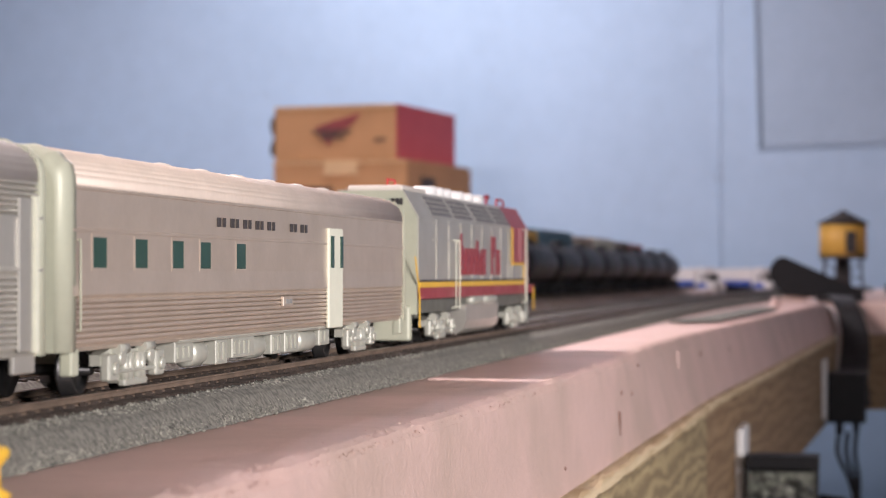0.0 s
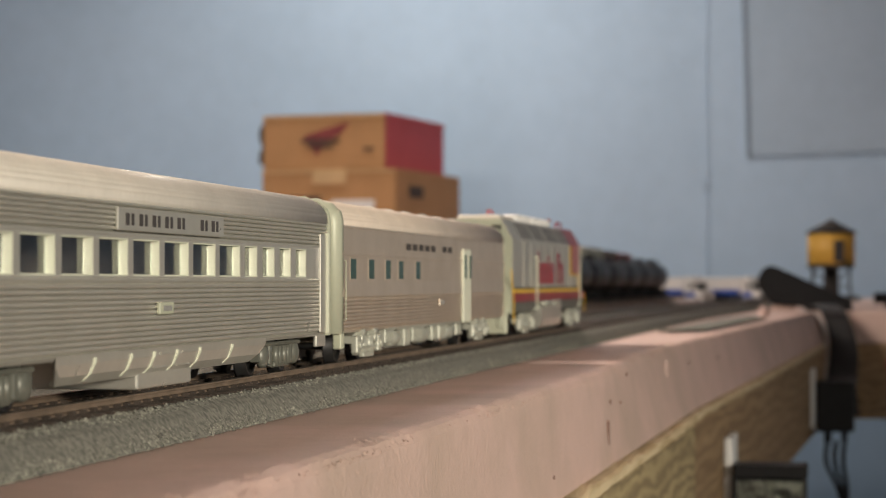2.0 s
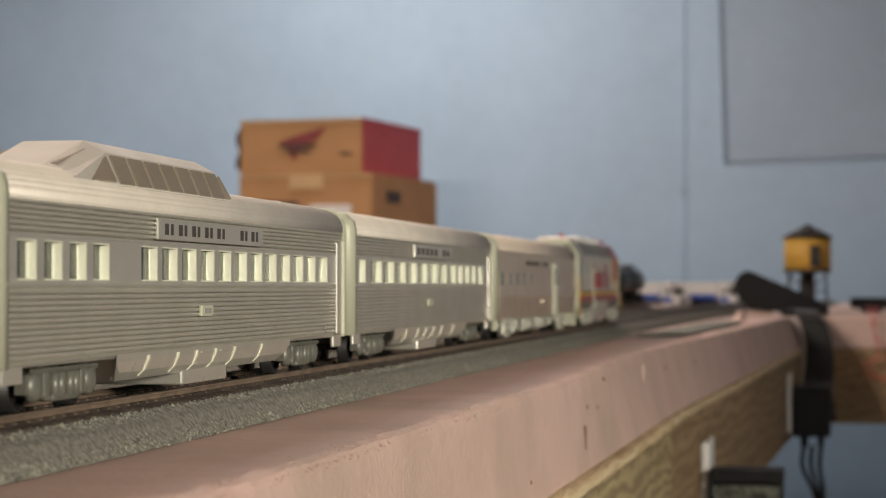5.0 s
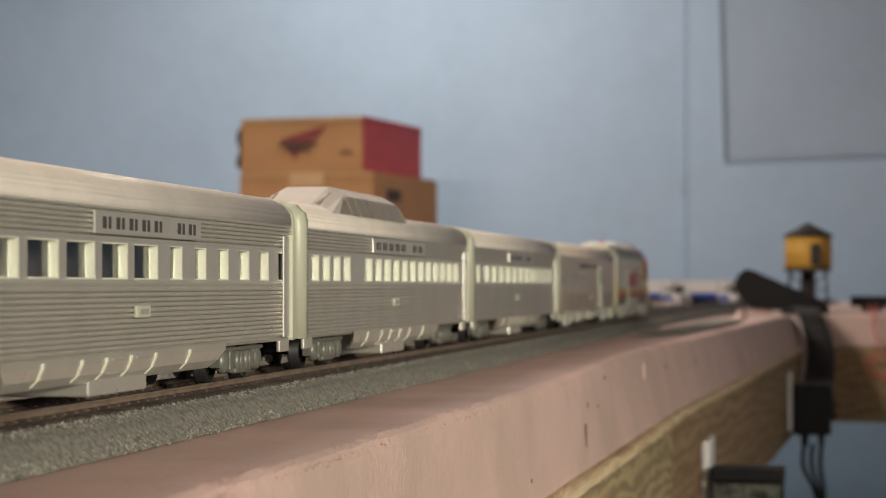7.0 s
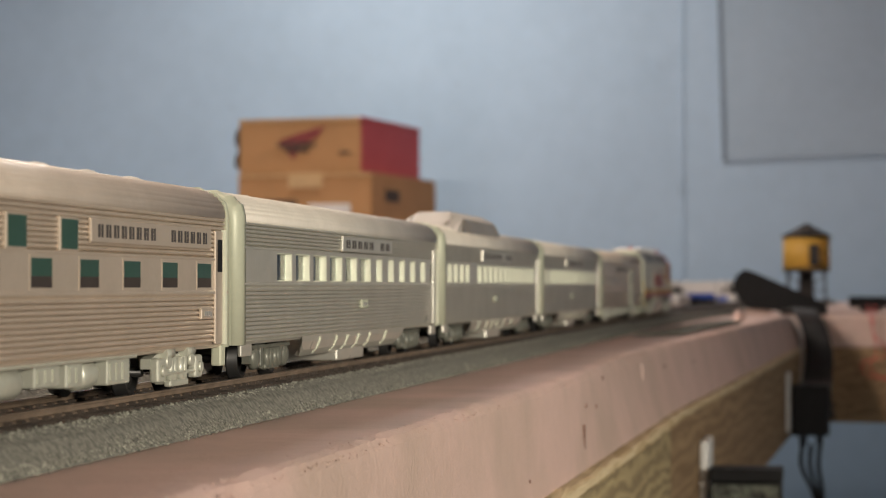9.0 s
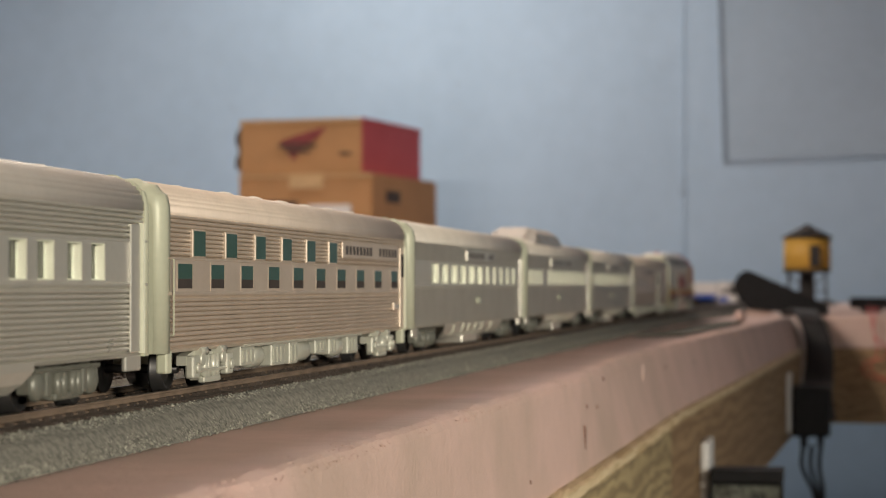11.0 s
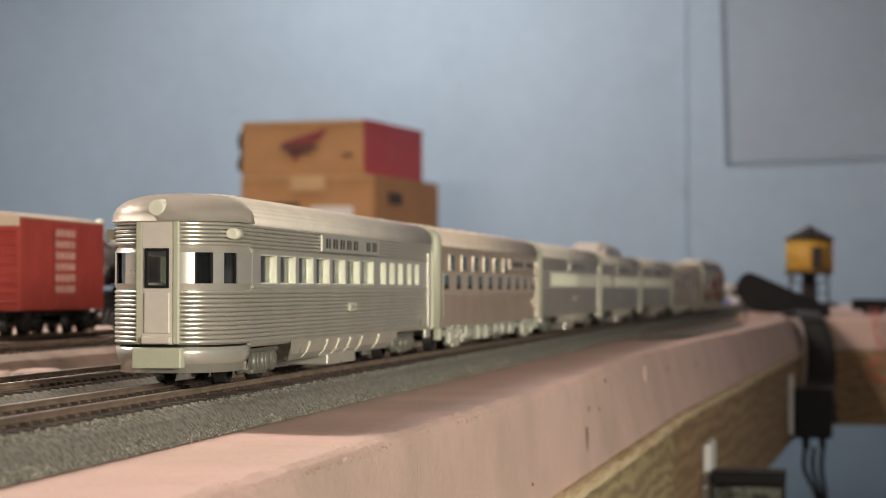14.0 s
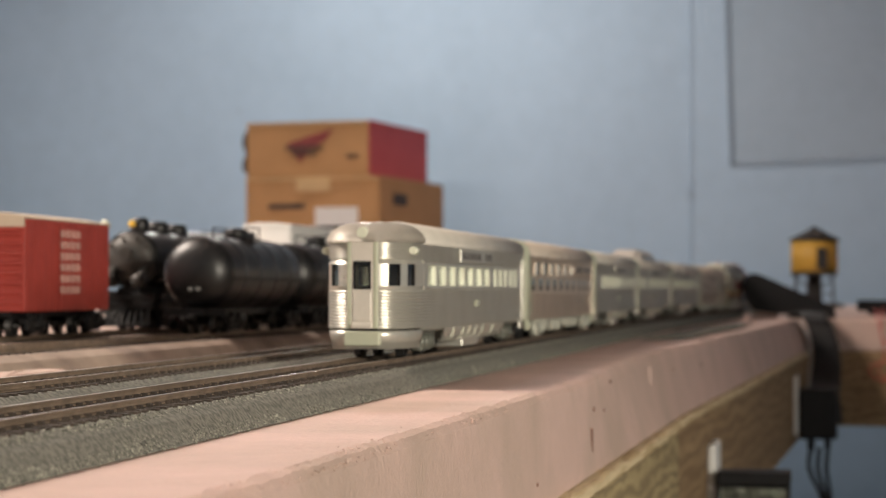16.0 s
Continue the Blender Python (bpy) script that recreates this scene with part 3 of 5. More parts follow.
    for i in range(13):
        yy = y0 + 0.03 + i * (y1 - y0 - 0.06) / 12
        for s in (-1, 1):
            box(ins, *sorted((s * 0.004, s * 0.0135)), yy, yy + 0.0022, 0.0125, 0.0262)
            box(ins, *sorted((s * 0.004, s * 0.0135)), yy, yy + 0.008, 0.0125, 0.0185)
    box(ins, -0.0012, 0.0012, y0 + 0.006, y1 - 0.006, 0.0125, 0.0395)
    part("seats", ins, M["inside"], car, "dark moulded seats and floor, with an added view-blocking partition")
    # roof
    rf = bmesh.new()
    ln = roof_line(eave, crown)
    inner = [(x * 0.94, z - 0.0009) for x, z in ln[::-1]]
    prism_y(rf, ln + inner, y0, y1, smooth=True)
    part("roof", rf, M["roof"] if mat is M["silver"] else M["warmroof"], car, "rounded silver roof with ribs")
    for yy in (-half * 0.62, half * 0.80):
        vt = bmesh.new()
        lathe(vt, [(0.0045, 0.0500), (0.0045, 0.0513), (0.0032, 0.0519), (0.0008, 0.0520)], "z", 16, (0, yy, 0))
        part("roof_vent", vt, M["roof"], car)
    # ends
    for s, yy in ((1, y1), (-1, y0)):
        if round_end and s < 0:
            continue
        e = bmesh.new()
        arch = [(-HW - 0.0002, 0.0098), (HW + 0.0002, 0.0098)] + [(x * 1.012, z + 0.0003) for x, z in roof_line(eave, crown, HW, 24)]

        def shrunk(d):
            return [(x * (1 - d / HW), max(0.0098, z - d) if z > 0.03 else z) for x, z in arch]
        loft(e, [[(x, yy + s * f, z) for x, z in shrunk(d)] for f, d in ((-0.0016, 0.0), (0.0010, 0.0), (0.0021, 0.0003), (0.0030, 0.0008), (0.0037, 0.0015), (0.0040, 0.0024))], smooth=True)
        part("end_wall", e, M["endwall"], car, "pale rounded end wall")
        dp = boxes((-0.0068, 0.0068, min(yy + s * 0.0035, yy + s * 0.0072), max(yy + s * 0.0035, yy + s * 0.0072), 0.0088, 0.0385), bevel=0.0008)
        part("diaphragm", dp, M["black"], car, "dark end diaphragm between the cars")
        make_coupler(car, yy + s * 0.003, s)
        if detailed:
            g = bmesh.new()
            tube(g, (HW + 0.0006, yy - s * 0.003, 0.014), (HW + 0.0006, yy - s * 0.003, 0.032), 0.00022, n=6)
            for z in (0.014, 0.032):
                tube(g, (HW - 0.0004, yy - s * 0.003, z), (HW + 0.0007, yy - s * 0.003, z), 0.0002, n=6)
            part("grab_rail", g, M["endwall"], car)
    if detailed:
        for k in range(6):
            vt = bmesh.new()
            lathe(vt, [(0.0032, crown - 0.0012), (0.0032, crown + 0.0003), (0.0022, crown + 0.0008), (0.0006, crown + 0.0011)], "z", 14, (0.004, -0.05 + 0.030 * k, 0))
            part("roof_vent", vt, M["roof"], car)
        for yy in (0.030, 0.040):
            rs = bmesh.new()
            pts = [(HW * 0.96, yy, 0.0440), (HW * 0.88, yy + 0.0015, 0.0466), (HW * 0.70, yy + 0.003, 0.0488)]
            loft(rs, [[(x + 0.0003, y0_, z + 0.0004), (x + 0.0003, y0_ + 0.0016, z + 0.0004), (x - 0.0006, y0_ + 0.0016, z - 0.0006), (x - 0.0006, y0_, z - 0.0006)] for x, y0_, z in pts])
            part("roof_step", rs, M["endwall"], car, "pale strip on the roof shoulder")
    # vestibule door at the leading end
    if not letters_only:
        vd = boxes((HW - 0.0003, HW + 0.00045, y1 - 0.0115, y1 - 0.0052, 0.0108, 0.0395), bevel=0.0003)
        vdoor = part("door", vd, mat, car)
        if detailed:
            part("door_window", boxes((HW + 0.0003, HW + 0.0007, y1 - 0.0100, y1 - 0.0066, 0.0290, 0.0372)), M["black"], vdoor)
        part("door_post", boxes((HW - 0.0002, HW + 0.0010, y1 - 0.0048, y1 - 0.0036, 0.0106, 0.0398)), M["cream"], car, "pale door post strip")
    for d0, d1 in doors:
        dr = boxes((HW - 0.0003, HW + 0.0008, d0, d1, 0.0095, 0.0385), bevel=0.0004)
        d = part("door", dr, M["cream"], car, "pale baggage door standing proud of the side")
        part("door_window", boxes((HW + 0.0007, HW + 0.0012, d0 + 0.0015, d0 + 0.0042, 0.0270, 0.0362)), M["tint"], d)
        part("door_window", boxes((HW + 0.0007, HW + 0.0012, d1 - 0.0035, d1 - 0.0012, 0.0270, 0.0362)), M["tint"], d)
    # name board and number
    if letterboard:
        a, b, z0, z1, count, spaces = letterboard
        if letters_only:
            lb = bmesh.new()
            letter_bars(lb, HW + 0.0001, a, b, z0, z1, count, spaces)
            part("lettering", lb, M["letters"], car, "dark railroad lettering as plain bars")
        else:
            bd = part("name_board", boxes((HW - 0.0002, HW + 0.0007, a - 0.003, b + 0.003, z0 - 0.0012, z1 + 0.0012), bevel=0.0003), mat, car, "smooth name board with dark lettering")
            lb = bmesh.new()
            letter_bars(lb, HW + 0.0006, a, b, z0, z1, count, spaces)
            part("lettering", lb, M["letters"], bd)
    if number:
        a, z = number
        nb = part("number_board", boxes((HW - 0.0002, HW + 0.0008, a, a + 0.0095, z, z + 0.0028), bevel=0.0003), mat if detailed else M["endwall"], car)
        lb = bmesh.new()
        for i in range(4):
            box(lb, HW + 0.0007, HW + 0.0010, a + 0.002 + i * 0.0015, a + 0.003 + i * 0.0015, z + 0.0008, z + 0.0020)
        part("number_bars", lb, M["greyletters"], nb)
    # underside
    if skirt:
        for s in (1, -1):
            sk = bmesh.new()
            loft(sk, [[(s * (HW - 0.0001), ya, 0.0108), (s * (HW - 0.0002), ya, 0.0090), (s * (HW - 0.0010), ya + k, 0.0066), (s * (HW - 0.0030), ya + 1.6 * k, 0.0046),
                       (s * (HW - 0.0042), ya + 1.6 * k, 0.0050), (s * (HW - 0.0022), ya + k, 0.0070), (s * (HW - 0.0014), ya, 0.0108)] for ya, k in ((-0.076, 0.004), (0.072, -0.004))], smooth=False)
            part("skirt", sk, mat, car, "smooth curved underbody skirt")
            for p in (-0.056, -0.034, -0.019, -0.003, 0.014, 0.040):
                rb = bmesh.new()
                loft(rb, [[(s * (HW + 0.0002), p + d + 0.0010, 0.0100), (s * (HW + 0.0001), p + d + 0.0007, 0.0088), (s * (HW - 0.0008), p + d + 0.0003, 0.0066), (s * (HW - 0.0022), p + d, 0.0052),
                           (s * (HW - 0.0028), p + d, 0.0054), (s * (HW - 0.0006), p + d + 0.0010, 0.0100)] for d in (0.0, 0.0011)])
                part("skirt_rib", rb, M["cream"], car)
            for p in (-0.019, -0.003):
                hd = bmesh.new()
                for z, dx, dy in ((0.0062, 0.0011, 0.0012), (0.0092, 0.0, 0.0026)):
                    box(hd, *sorted((s * (HW - dx - 0.0005), s * (HW - dx + 0.0002))), p + 0.0025 + dy, p + 0.012 + dy, z, z + 0.0004)
                part("hatch_edge", hd, mat, car)
        part("equipment_box", boxes((-0.0148, 0.0148, -0.022, 0.016, 0.0016, 0.0098), bevel=0.0006), mat, car)
        for q in (-1, 1):
            for s in (1, -1):
                ya, yb = sorted((q * 0.128, q * (half - 0.001)))
                if round_end and q < 0:
                    continue
                part("end_skirt", boxes((*sorted((s * (HW - 0.0008), s * (HW - 0.002))), ya, yb, 0.0066, 0.0106), bevel=0.0004), mat, car)
    else:
        rnd = random.Random(len(name))
        yy = -0.072
        k = 0
        while yy < 0.062:
            wd = 0.008 + rnd.random() * 0.011
            for s in (1, -1):
                u = bmesh.new()
                x0, x1 = sorted((s * 0.0085, s * (0.0150 + rnd.random() * 0.0012)))
                if k % 3 == 1:
                    lathe(u, [(0.0005, yy), (0.0030, yy + 0.0005), (0.0034, yy + 0.0012), (0.0034, yy + wd - 0.0012), (0.0030, yy + wd - 0.0005), (0.0005, yy + wd)], "y", 12, (s * 0.0118, 0, 0.0065))
                    box(u, s * 0.0118 - 0.0004, s * 0.0118 + 0.0004, yy + 0.002, yy + 0.003, 0.006, 0.0105)
                else:
                    z = 0.0030 + rnd.random() * 0.002
                    box(u, x0, x1, yy, yy + wd, z, 0.0100, 0.0004)
                    xa, xb = sorted((x1 if s > 0 else x0, (x1 + 0.0004) if s > 0 else (x0 - 0.0004)))
                    for i in range(int(wd / 0.004)):
                        box(u, xa, xb, yy + 0.001 + i * 0.004, yy + 0.0035 + i * 0.004, z + 0.001, 0.0085)
                part("equipment_box", u, M["steel"], car)
            yy += wd + 0.0015 + rnd.random() * 0.004
            k += 1
        pipe = bmesh.new()
        tube(pipe, (0.0162, -0.072, 0.0098), (0.0162, 0.07, 0.0098), 0.0005, n=6)
        part("brake_pipe", pipe, M["steel"], car)
        for q in (-1, 1):
            part("step", boxes((HW - 0.0030, HW - 0.0002, *sorted((q * (half - 0.0005) + front * (q > 0), q * (half - 0.0045) + front * (q > 0))), 0.0050, 0.0105), bevel=0.0005), M["endwall"], car)
    for q in (-1, 1):
        if detailed:
            make_truck(car, q * 0.101, M["steel"])
        else:
            make_inset_truck(car, q * 0.0985, M[truck_mat])
    return car


LEAD = [(-0.1330, 0.0100)] + [(-0.1150 + 0.0208 * i, 0.0176) for i in range(8)] + [(0.0520 + 0.0165 * i, 0.0115) for i in range(4)]
LOUNGE = [(-0.1050 + 0.0210 * i, 0.0168) for i in range(6)] + [(0.0256 + 0.0195 * i, 0.0095) for i in range(6)]


def coach(windows, shift):
    return make_car("coach", "silver fluted passenger coach with deep-set windows and pale jambs", windows, M["silver"], letterboard=(-0.024 + shift, 0.045 + shift, 0.0376, 0.0402, 8, (5,)), number=(0.0 + shift, 0.0182))


def dome_car():
    win = [(-0.1330 + 0.0140 * i, 0.0100) for i in range(4)] + [(-0.0600 + 0.0150 * i, 0.0118) for i in range(12)]
    car = make_car("dome_car", "silver fluted dome car with a glazed roof dome", win, M["silver"], letterboard=(-0.047, 0.037, 0.0376, 0.0402, 8, (5,)), number=(-0.016, 0.0182))
    y0, y1 = -0.098, 0.020
    bm = bmesh.new()

    def ring(y, hw, edge, top):
        return [(hw, y, 0.0450), (hw * 0.985, y, 0.0478), (hw * 0.78, y, edge), (hw * 0.45, y, top), (-hw * 0.45, y, top), (-hw * 0.78, y, edge), (-hw * 0.985, y, 0.0478), (-hw, y, 0.0450)]

    ya, yb = -0.070, 0.013
    loft(bm, [ring(y0, 0.0150, 0.0485, 0.0500), ring(ya, 0.0156, 0.0552, 0.0580), ring(yb, 0.0156, 0.0552, 0.0580), ring(y1, 0.0150, 0.0485, 0.0500)])
    d = part("dome", bm, M["domeframe"], car, "raised dome with sloping glass")
    for i in range(7):
        a = ya + 0.0012 + i * 0.0117
        for s in (1, -1):
            g = bmesh.new()
            v = [(s * 0.01520, a, 0.0482), (s * 0.01520, a + 0.0098, 0.0482), (s * 0.01250, a + 0.0098, 0.0545), (s * 0.01250, a, 0.0545)]
            loft(g, [[Vector(p) - Vector((s * 0.0004, 0, 0.0002)) for p in v], [Vector(p) + Vector((s * 0.0004, 0, 0.0002)) for p in v]])
            part("pane", g, M["domeglass"], d)
    for q, e, k in ((y0, ya, -1), (yb, y1, 1)):
        for x in (-0.0092, -0.0030, 0.0032):
            g = bmesh.new()
            lo, hi = (y0 + 0.007, ya - 0.004) if k < 0 else (y1 - 0.0015, yb + 0.0012)

            def zz(y):
                f = (y - y0) / (ya - y0) if k < 0 else (y1 - y) / (y1 - yb)
                return 0.0492 + 0.0070 * f
            v = [(x, lo, zz(lo)), (x + 0.0058, lo, zz(lo)), (x + 0.0058, hi, zz(hi)), (x, hi, zz(hi))]
            loft(g, [[Vector(p) for p in v], [Vector(p) + Vector((0, 0.0002 * k, 0.0008)) for p in v]])
            part("pane", g, M["domeglass"], d)
        for s in (1, -1):
            g = bmesh.new()
            lo, hi = (y0 + 0.012, ya - 0.002) if k < 0 else (y1 - 0.002, yb + 0.0012)
            v = [(s * 0.0150, lo, 0.0484), (s * 0.0153, hi, 0.0484), (s * 0.0126, hi, 0.0542)]
            loft(g, [[Vector(p) - Vector((s * 0.0004, 0, 0.0002)) for p in v], [Vector(p) + Vector((s * 0.0004, 0, 0.0002)) for p in v]])
            part("pane", g, M["domeglass"], d)
    return car


def sleeper():
    low = [(0.1134 - 0.0272 * i, 0.0118) for i in range(10)]
    up = [(0.0200 - 0.0280 * i, 0.0092) for i in range(6)]
    return make_car("sleeping_car", "warm silver fluted sleeping car with two rows of green windows", low, M["bronze"], win=(0.0248, 0.0313), fl=(0.0112, 0.0230), glass="tint", detailed=True, skirt=False,
                    letterboard=(0.040, 0.120, 0.0358, 0.0386, 16, (8, 9)), number=(0.1150, 0.0172), upper=(0.0330, 0.0391, up))


def baggage():
    win = [(c - 0.0041, 0.0082) for c in (-0.1240, -0.0992, -0.0748, -0.0547, -0.0262)]
    return make_car("baggage_car", "warm silver baggage car with five small green windows", win, M["bronze"], win=(0.0262, 0.0330), fl=(0.0112, 0.0205), glass="tint", detailed=True, skirt=False,
                    letterboard=(-0.048, 0.038, 0.0366, 0.0388, 8, (5,)), number=(0.010, 0.0165), doors=((0.058, 0.0740),), letters_only=True, plain_upper=True, front=0.021)


def observation():
    win = [(-0.109 + 0.0208 * i, 0.0174) for i in range(7)] + [(0.0440 + 0.0145 * i, 0.0092) for i in range(3)] + [(0.0895, 0.0085), (0.1035, 0.0085)]
    half = 0.1392
    car = make_car("observation_car", "silver fluted round-end observation car with a rear door", win, M["silver"], letterboard=(-0.039, 0.036, 0.0378, 0.0408, 8, (5,)), number=(-0.005, 0.0182), round_end=True)
    yb = -half + 0.022
    R = 0.0285

    def plan(k, inset=0.0):
        """Half-superellipse of the round end, from the near side to the far side."""
        a = math.pi * k
        c, s = math.cos(a), math.sin(a)
        hw = HW - inset
        return hw * math.copysign(abs(c) ** 0.75, c), yb - (R - inset) * abs(s) ** 0.75

    def shell(bm, z0, z1, k0, k1, n, inset=0.0, thick=0.0012, fold=None, smooth=False):
        zs = fold if fold else [(inset, z0), (inset, z1)]
        outer = []
        for i in range(n + 1):
            k = k0 + (k1 - k0) * i / n
            outer.append([(*plan(k, ins), z) for ins, z in zs] + [(*plan(k, inset + thick), zs[-1][1]), (*plan(k, inset + thick), zs[0][1])])
        loft(bm, outer, smooth=smooth)

    rib = [(HW - x, z) for x, z in flutes(0.0112, 0.0252, 0.00118)]
    ribu = [(HW - x, z) for x, z in flutes(0.0366, 0.0428, 0.00105)]

    def curved(name, mat, label, *args, **more):
        bm = bmesh.new()
        shell(bm, *args, **more)
        return part(name, bm, M[mat], car, label)

    for k0, k1 in ((0.0, 0.43), (0.57, 1.0)):
        curved("lower_panel", "silver", "rounded fluted lower panel", 0, 0, k0, k1, 26, 0.0, fold=[(0.0004, 0.0110)] + rib + [(0, 0.0268)])
        curved("upper_panel", "silver", "rounded fluted upper panel", 0, 0, k0, k1, 26, 0.0, fold=[(0, 0.0348)] + ribu)
    curved("rear_apron", "silver", "smooth curved rear apron", 0, 0, 0.0, 1.0, 48, 0.0004, fold=[(0.0064, 0.0038), (0.0046, 0.0040), (0.0031, 0.0046), (0.0019, 0.0056), (0.0010, 0.0070), (0.0005, 0.0086), (0.0004, 0.0104)], smooth=True)
    curved("apron_gap", "black", "dark gap above the apron", 0.0102, 0.0112, 0.0, 1.0, 40, 0.0014)
    for k0, k1 in ((0.0, 0.10), (0.19, 0.255), (0.355, 0.43), (0.57, 0.645), (0.745, 0.81), (0.90, 1.0)):
        curved("pillar", "silver", "", 0.0268, 0.0348, k0, k1, 8, 0.0001)
    for k0, k1 in ((0.10, 0.19), (0.255, 0.355), (0.645, 0.745), (0.81, 0.90)):
        for q0, q1 in ((k0, k0 + 0.012), (k1 - 0.012, k1)):
            curved("window_frame", "black", "dark frame of the lounge window", 0.0268, 0.0348, q0, q1, 2, 0.0005, 0.0008)
        curved("lounge_window", "glass", "curved lounge window", 0.0268, 0.0348, k0, k1, 6, 0.0009, 0.0003).visible_shadow = False
    rf = bmesh.new()
    rings = []
    for j in range(9):
        f = j / 8
        a = f * math.pi / 2
        sc, z = math.cos(a) ** 0.7 if f < 1 else 0.02, 0.0428 + 0.0080 * math.sin(a) ** 0.85
        rings.append([((HW + 0.0006) * math.copysign(abs(math.cos(math.pi * i / 32)) ** 0.75, math.cos(math.pi * i / 32)) * sc, yb + 0.0002 - (R + 0.0012) * math.sin(math.pi * i / 32) ** 0.75 * sc if i not in (0, 32) else yb + 0.0002, z) for i in range(33)])
    loft(rf, rings, closed=False, smooth=True)
    bmesh.ops.solidify(rf, geom=rf.faces[:], thickness=0.0006)
    part("rear_roof", rf, M["roof"], car, "domed rear end of the roof")
    yd = yb - R
    # Door-side strips; the bright reflection along them is painted as pale colour.
    for q in (-1, 1):
        part("door_post", boxes((*sorted((q * 0.0040, q * 0.0058)), yd + 0.0002, yd + 0.0020, 0.0112, 0.0432), bevel=0.0004), M["endwall"], car, "post beside the rear door, its greenish highlight put into the colour")
    dr = bmesh.new()
    for d in ((-0.0040, 0.0040, 0.0112, 0.0262), (-0.0040, 0.0040, 0.0352, 0.0432), (-0.0040, -0.0028, 0.0262, 0.0352), (0.0028, 0.0040, 0.0262, 0.0352)):
        box(dr, d[0], d[1], yd + 0.0001, yd + 0.0016, d[2], d[3])
    door = part("door", dr, M["roof"], car, "silver rear door with a dark window")
    part("door_panel", boxes((-0.0034, 0.0034, yd - 0.0004, yd + 0.0004, 0.0140, 0.0246), bevel=0.0003), M["roof"], door)
    part("door_sill", boxes((-0.0038, 0.0038, yd - 0.0012, yd + 0.0004, 0.0114, 0.0132), bevel=0.0003), M["roof"], door)
    wf = boxes((-0.0032, 0.0032, yd - 0.0004, yd + 0.0006, 0.0256, 0.0263), (-0.0032, 0.0032, yd - 0.0004, yd + 0.0006, 0.0351, 0.0358), (-0.0032, -0.0025, yd - 0.0004, yd + 0.0006, 0.0263, 0.0351), (0.0025, 0.0032, yd - 0.0004, yd + 0.0006, 0.0263, 0.0351))
    part("window_frame", wf, M["black"], door)
    part("pane", boxes((-0.0028, 0.0028, yd + 0.0008, yd + 0.0011, 0.0262, 0.0352)), M["glass"], door).visible_shadow = False
    part("drumhead", boxes((-0.0066, 0.0066, yd - 0.0006, yd + 0.0030, 0.0050, 0.0104), bevel=0.0005), M["endwall"], car, "small pale panel under the rear door")
    for x, z, r in ((0.0, 0.0462, 0.0024), (0.0165, 0.0398, 0.0017), (-0.0165, 0.0398, 0.0017)):
        m = bmesh.new()
        yy = yd + (0.0010 if x == 0 else 0.0130)
        tube(m, (x, yy + 0.004, z), (x, yy - 0.0022, z), r, r * 0.8, 14)
        part("marker_lamp", m, M["cream"], car)
    inner = boxes((-0.012, 0.012, yb - 0.014, yb + 0.004, 0.0105, 0.0125))
    part("lounge_floor", inner, M["inside"], car)
    return car


M["domeglass"] = material("smoky_dome_glass", (0.22, 0.185, 0.14), 0.18, var=0.1, var_scale=60)


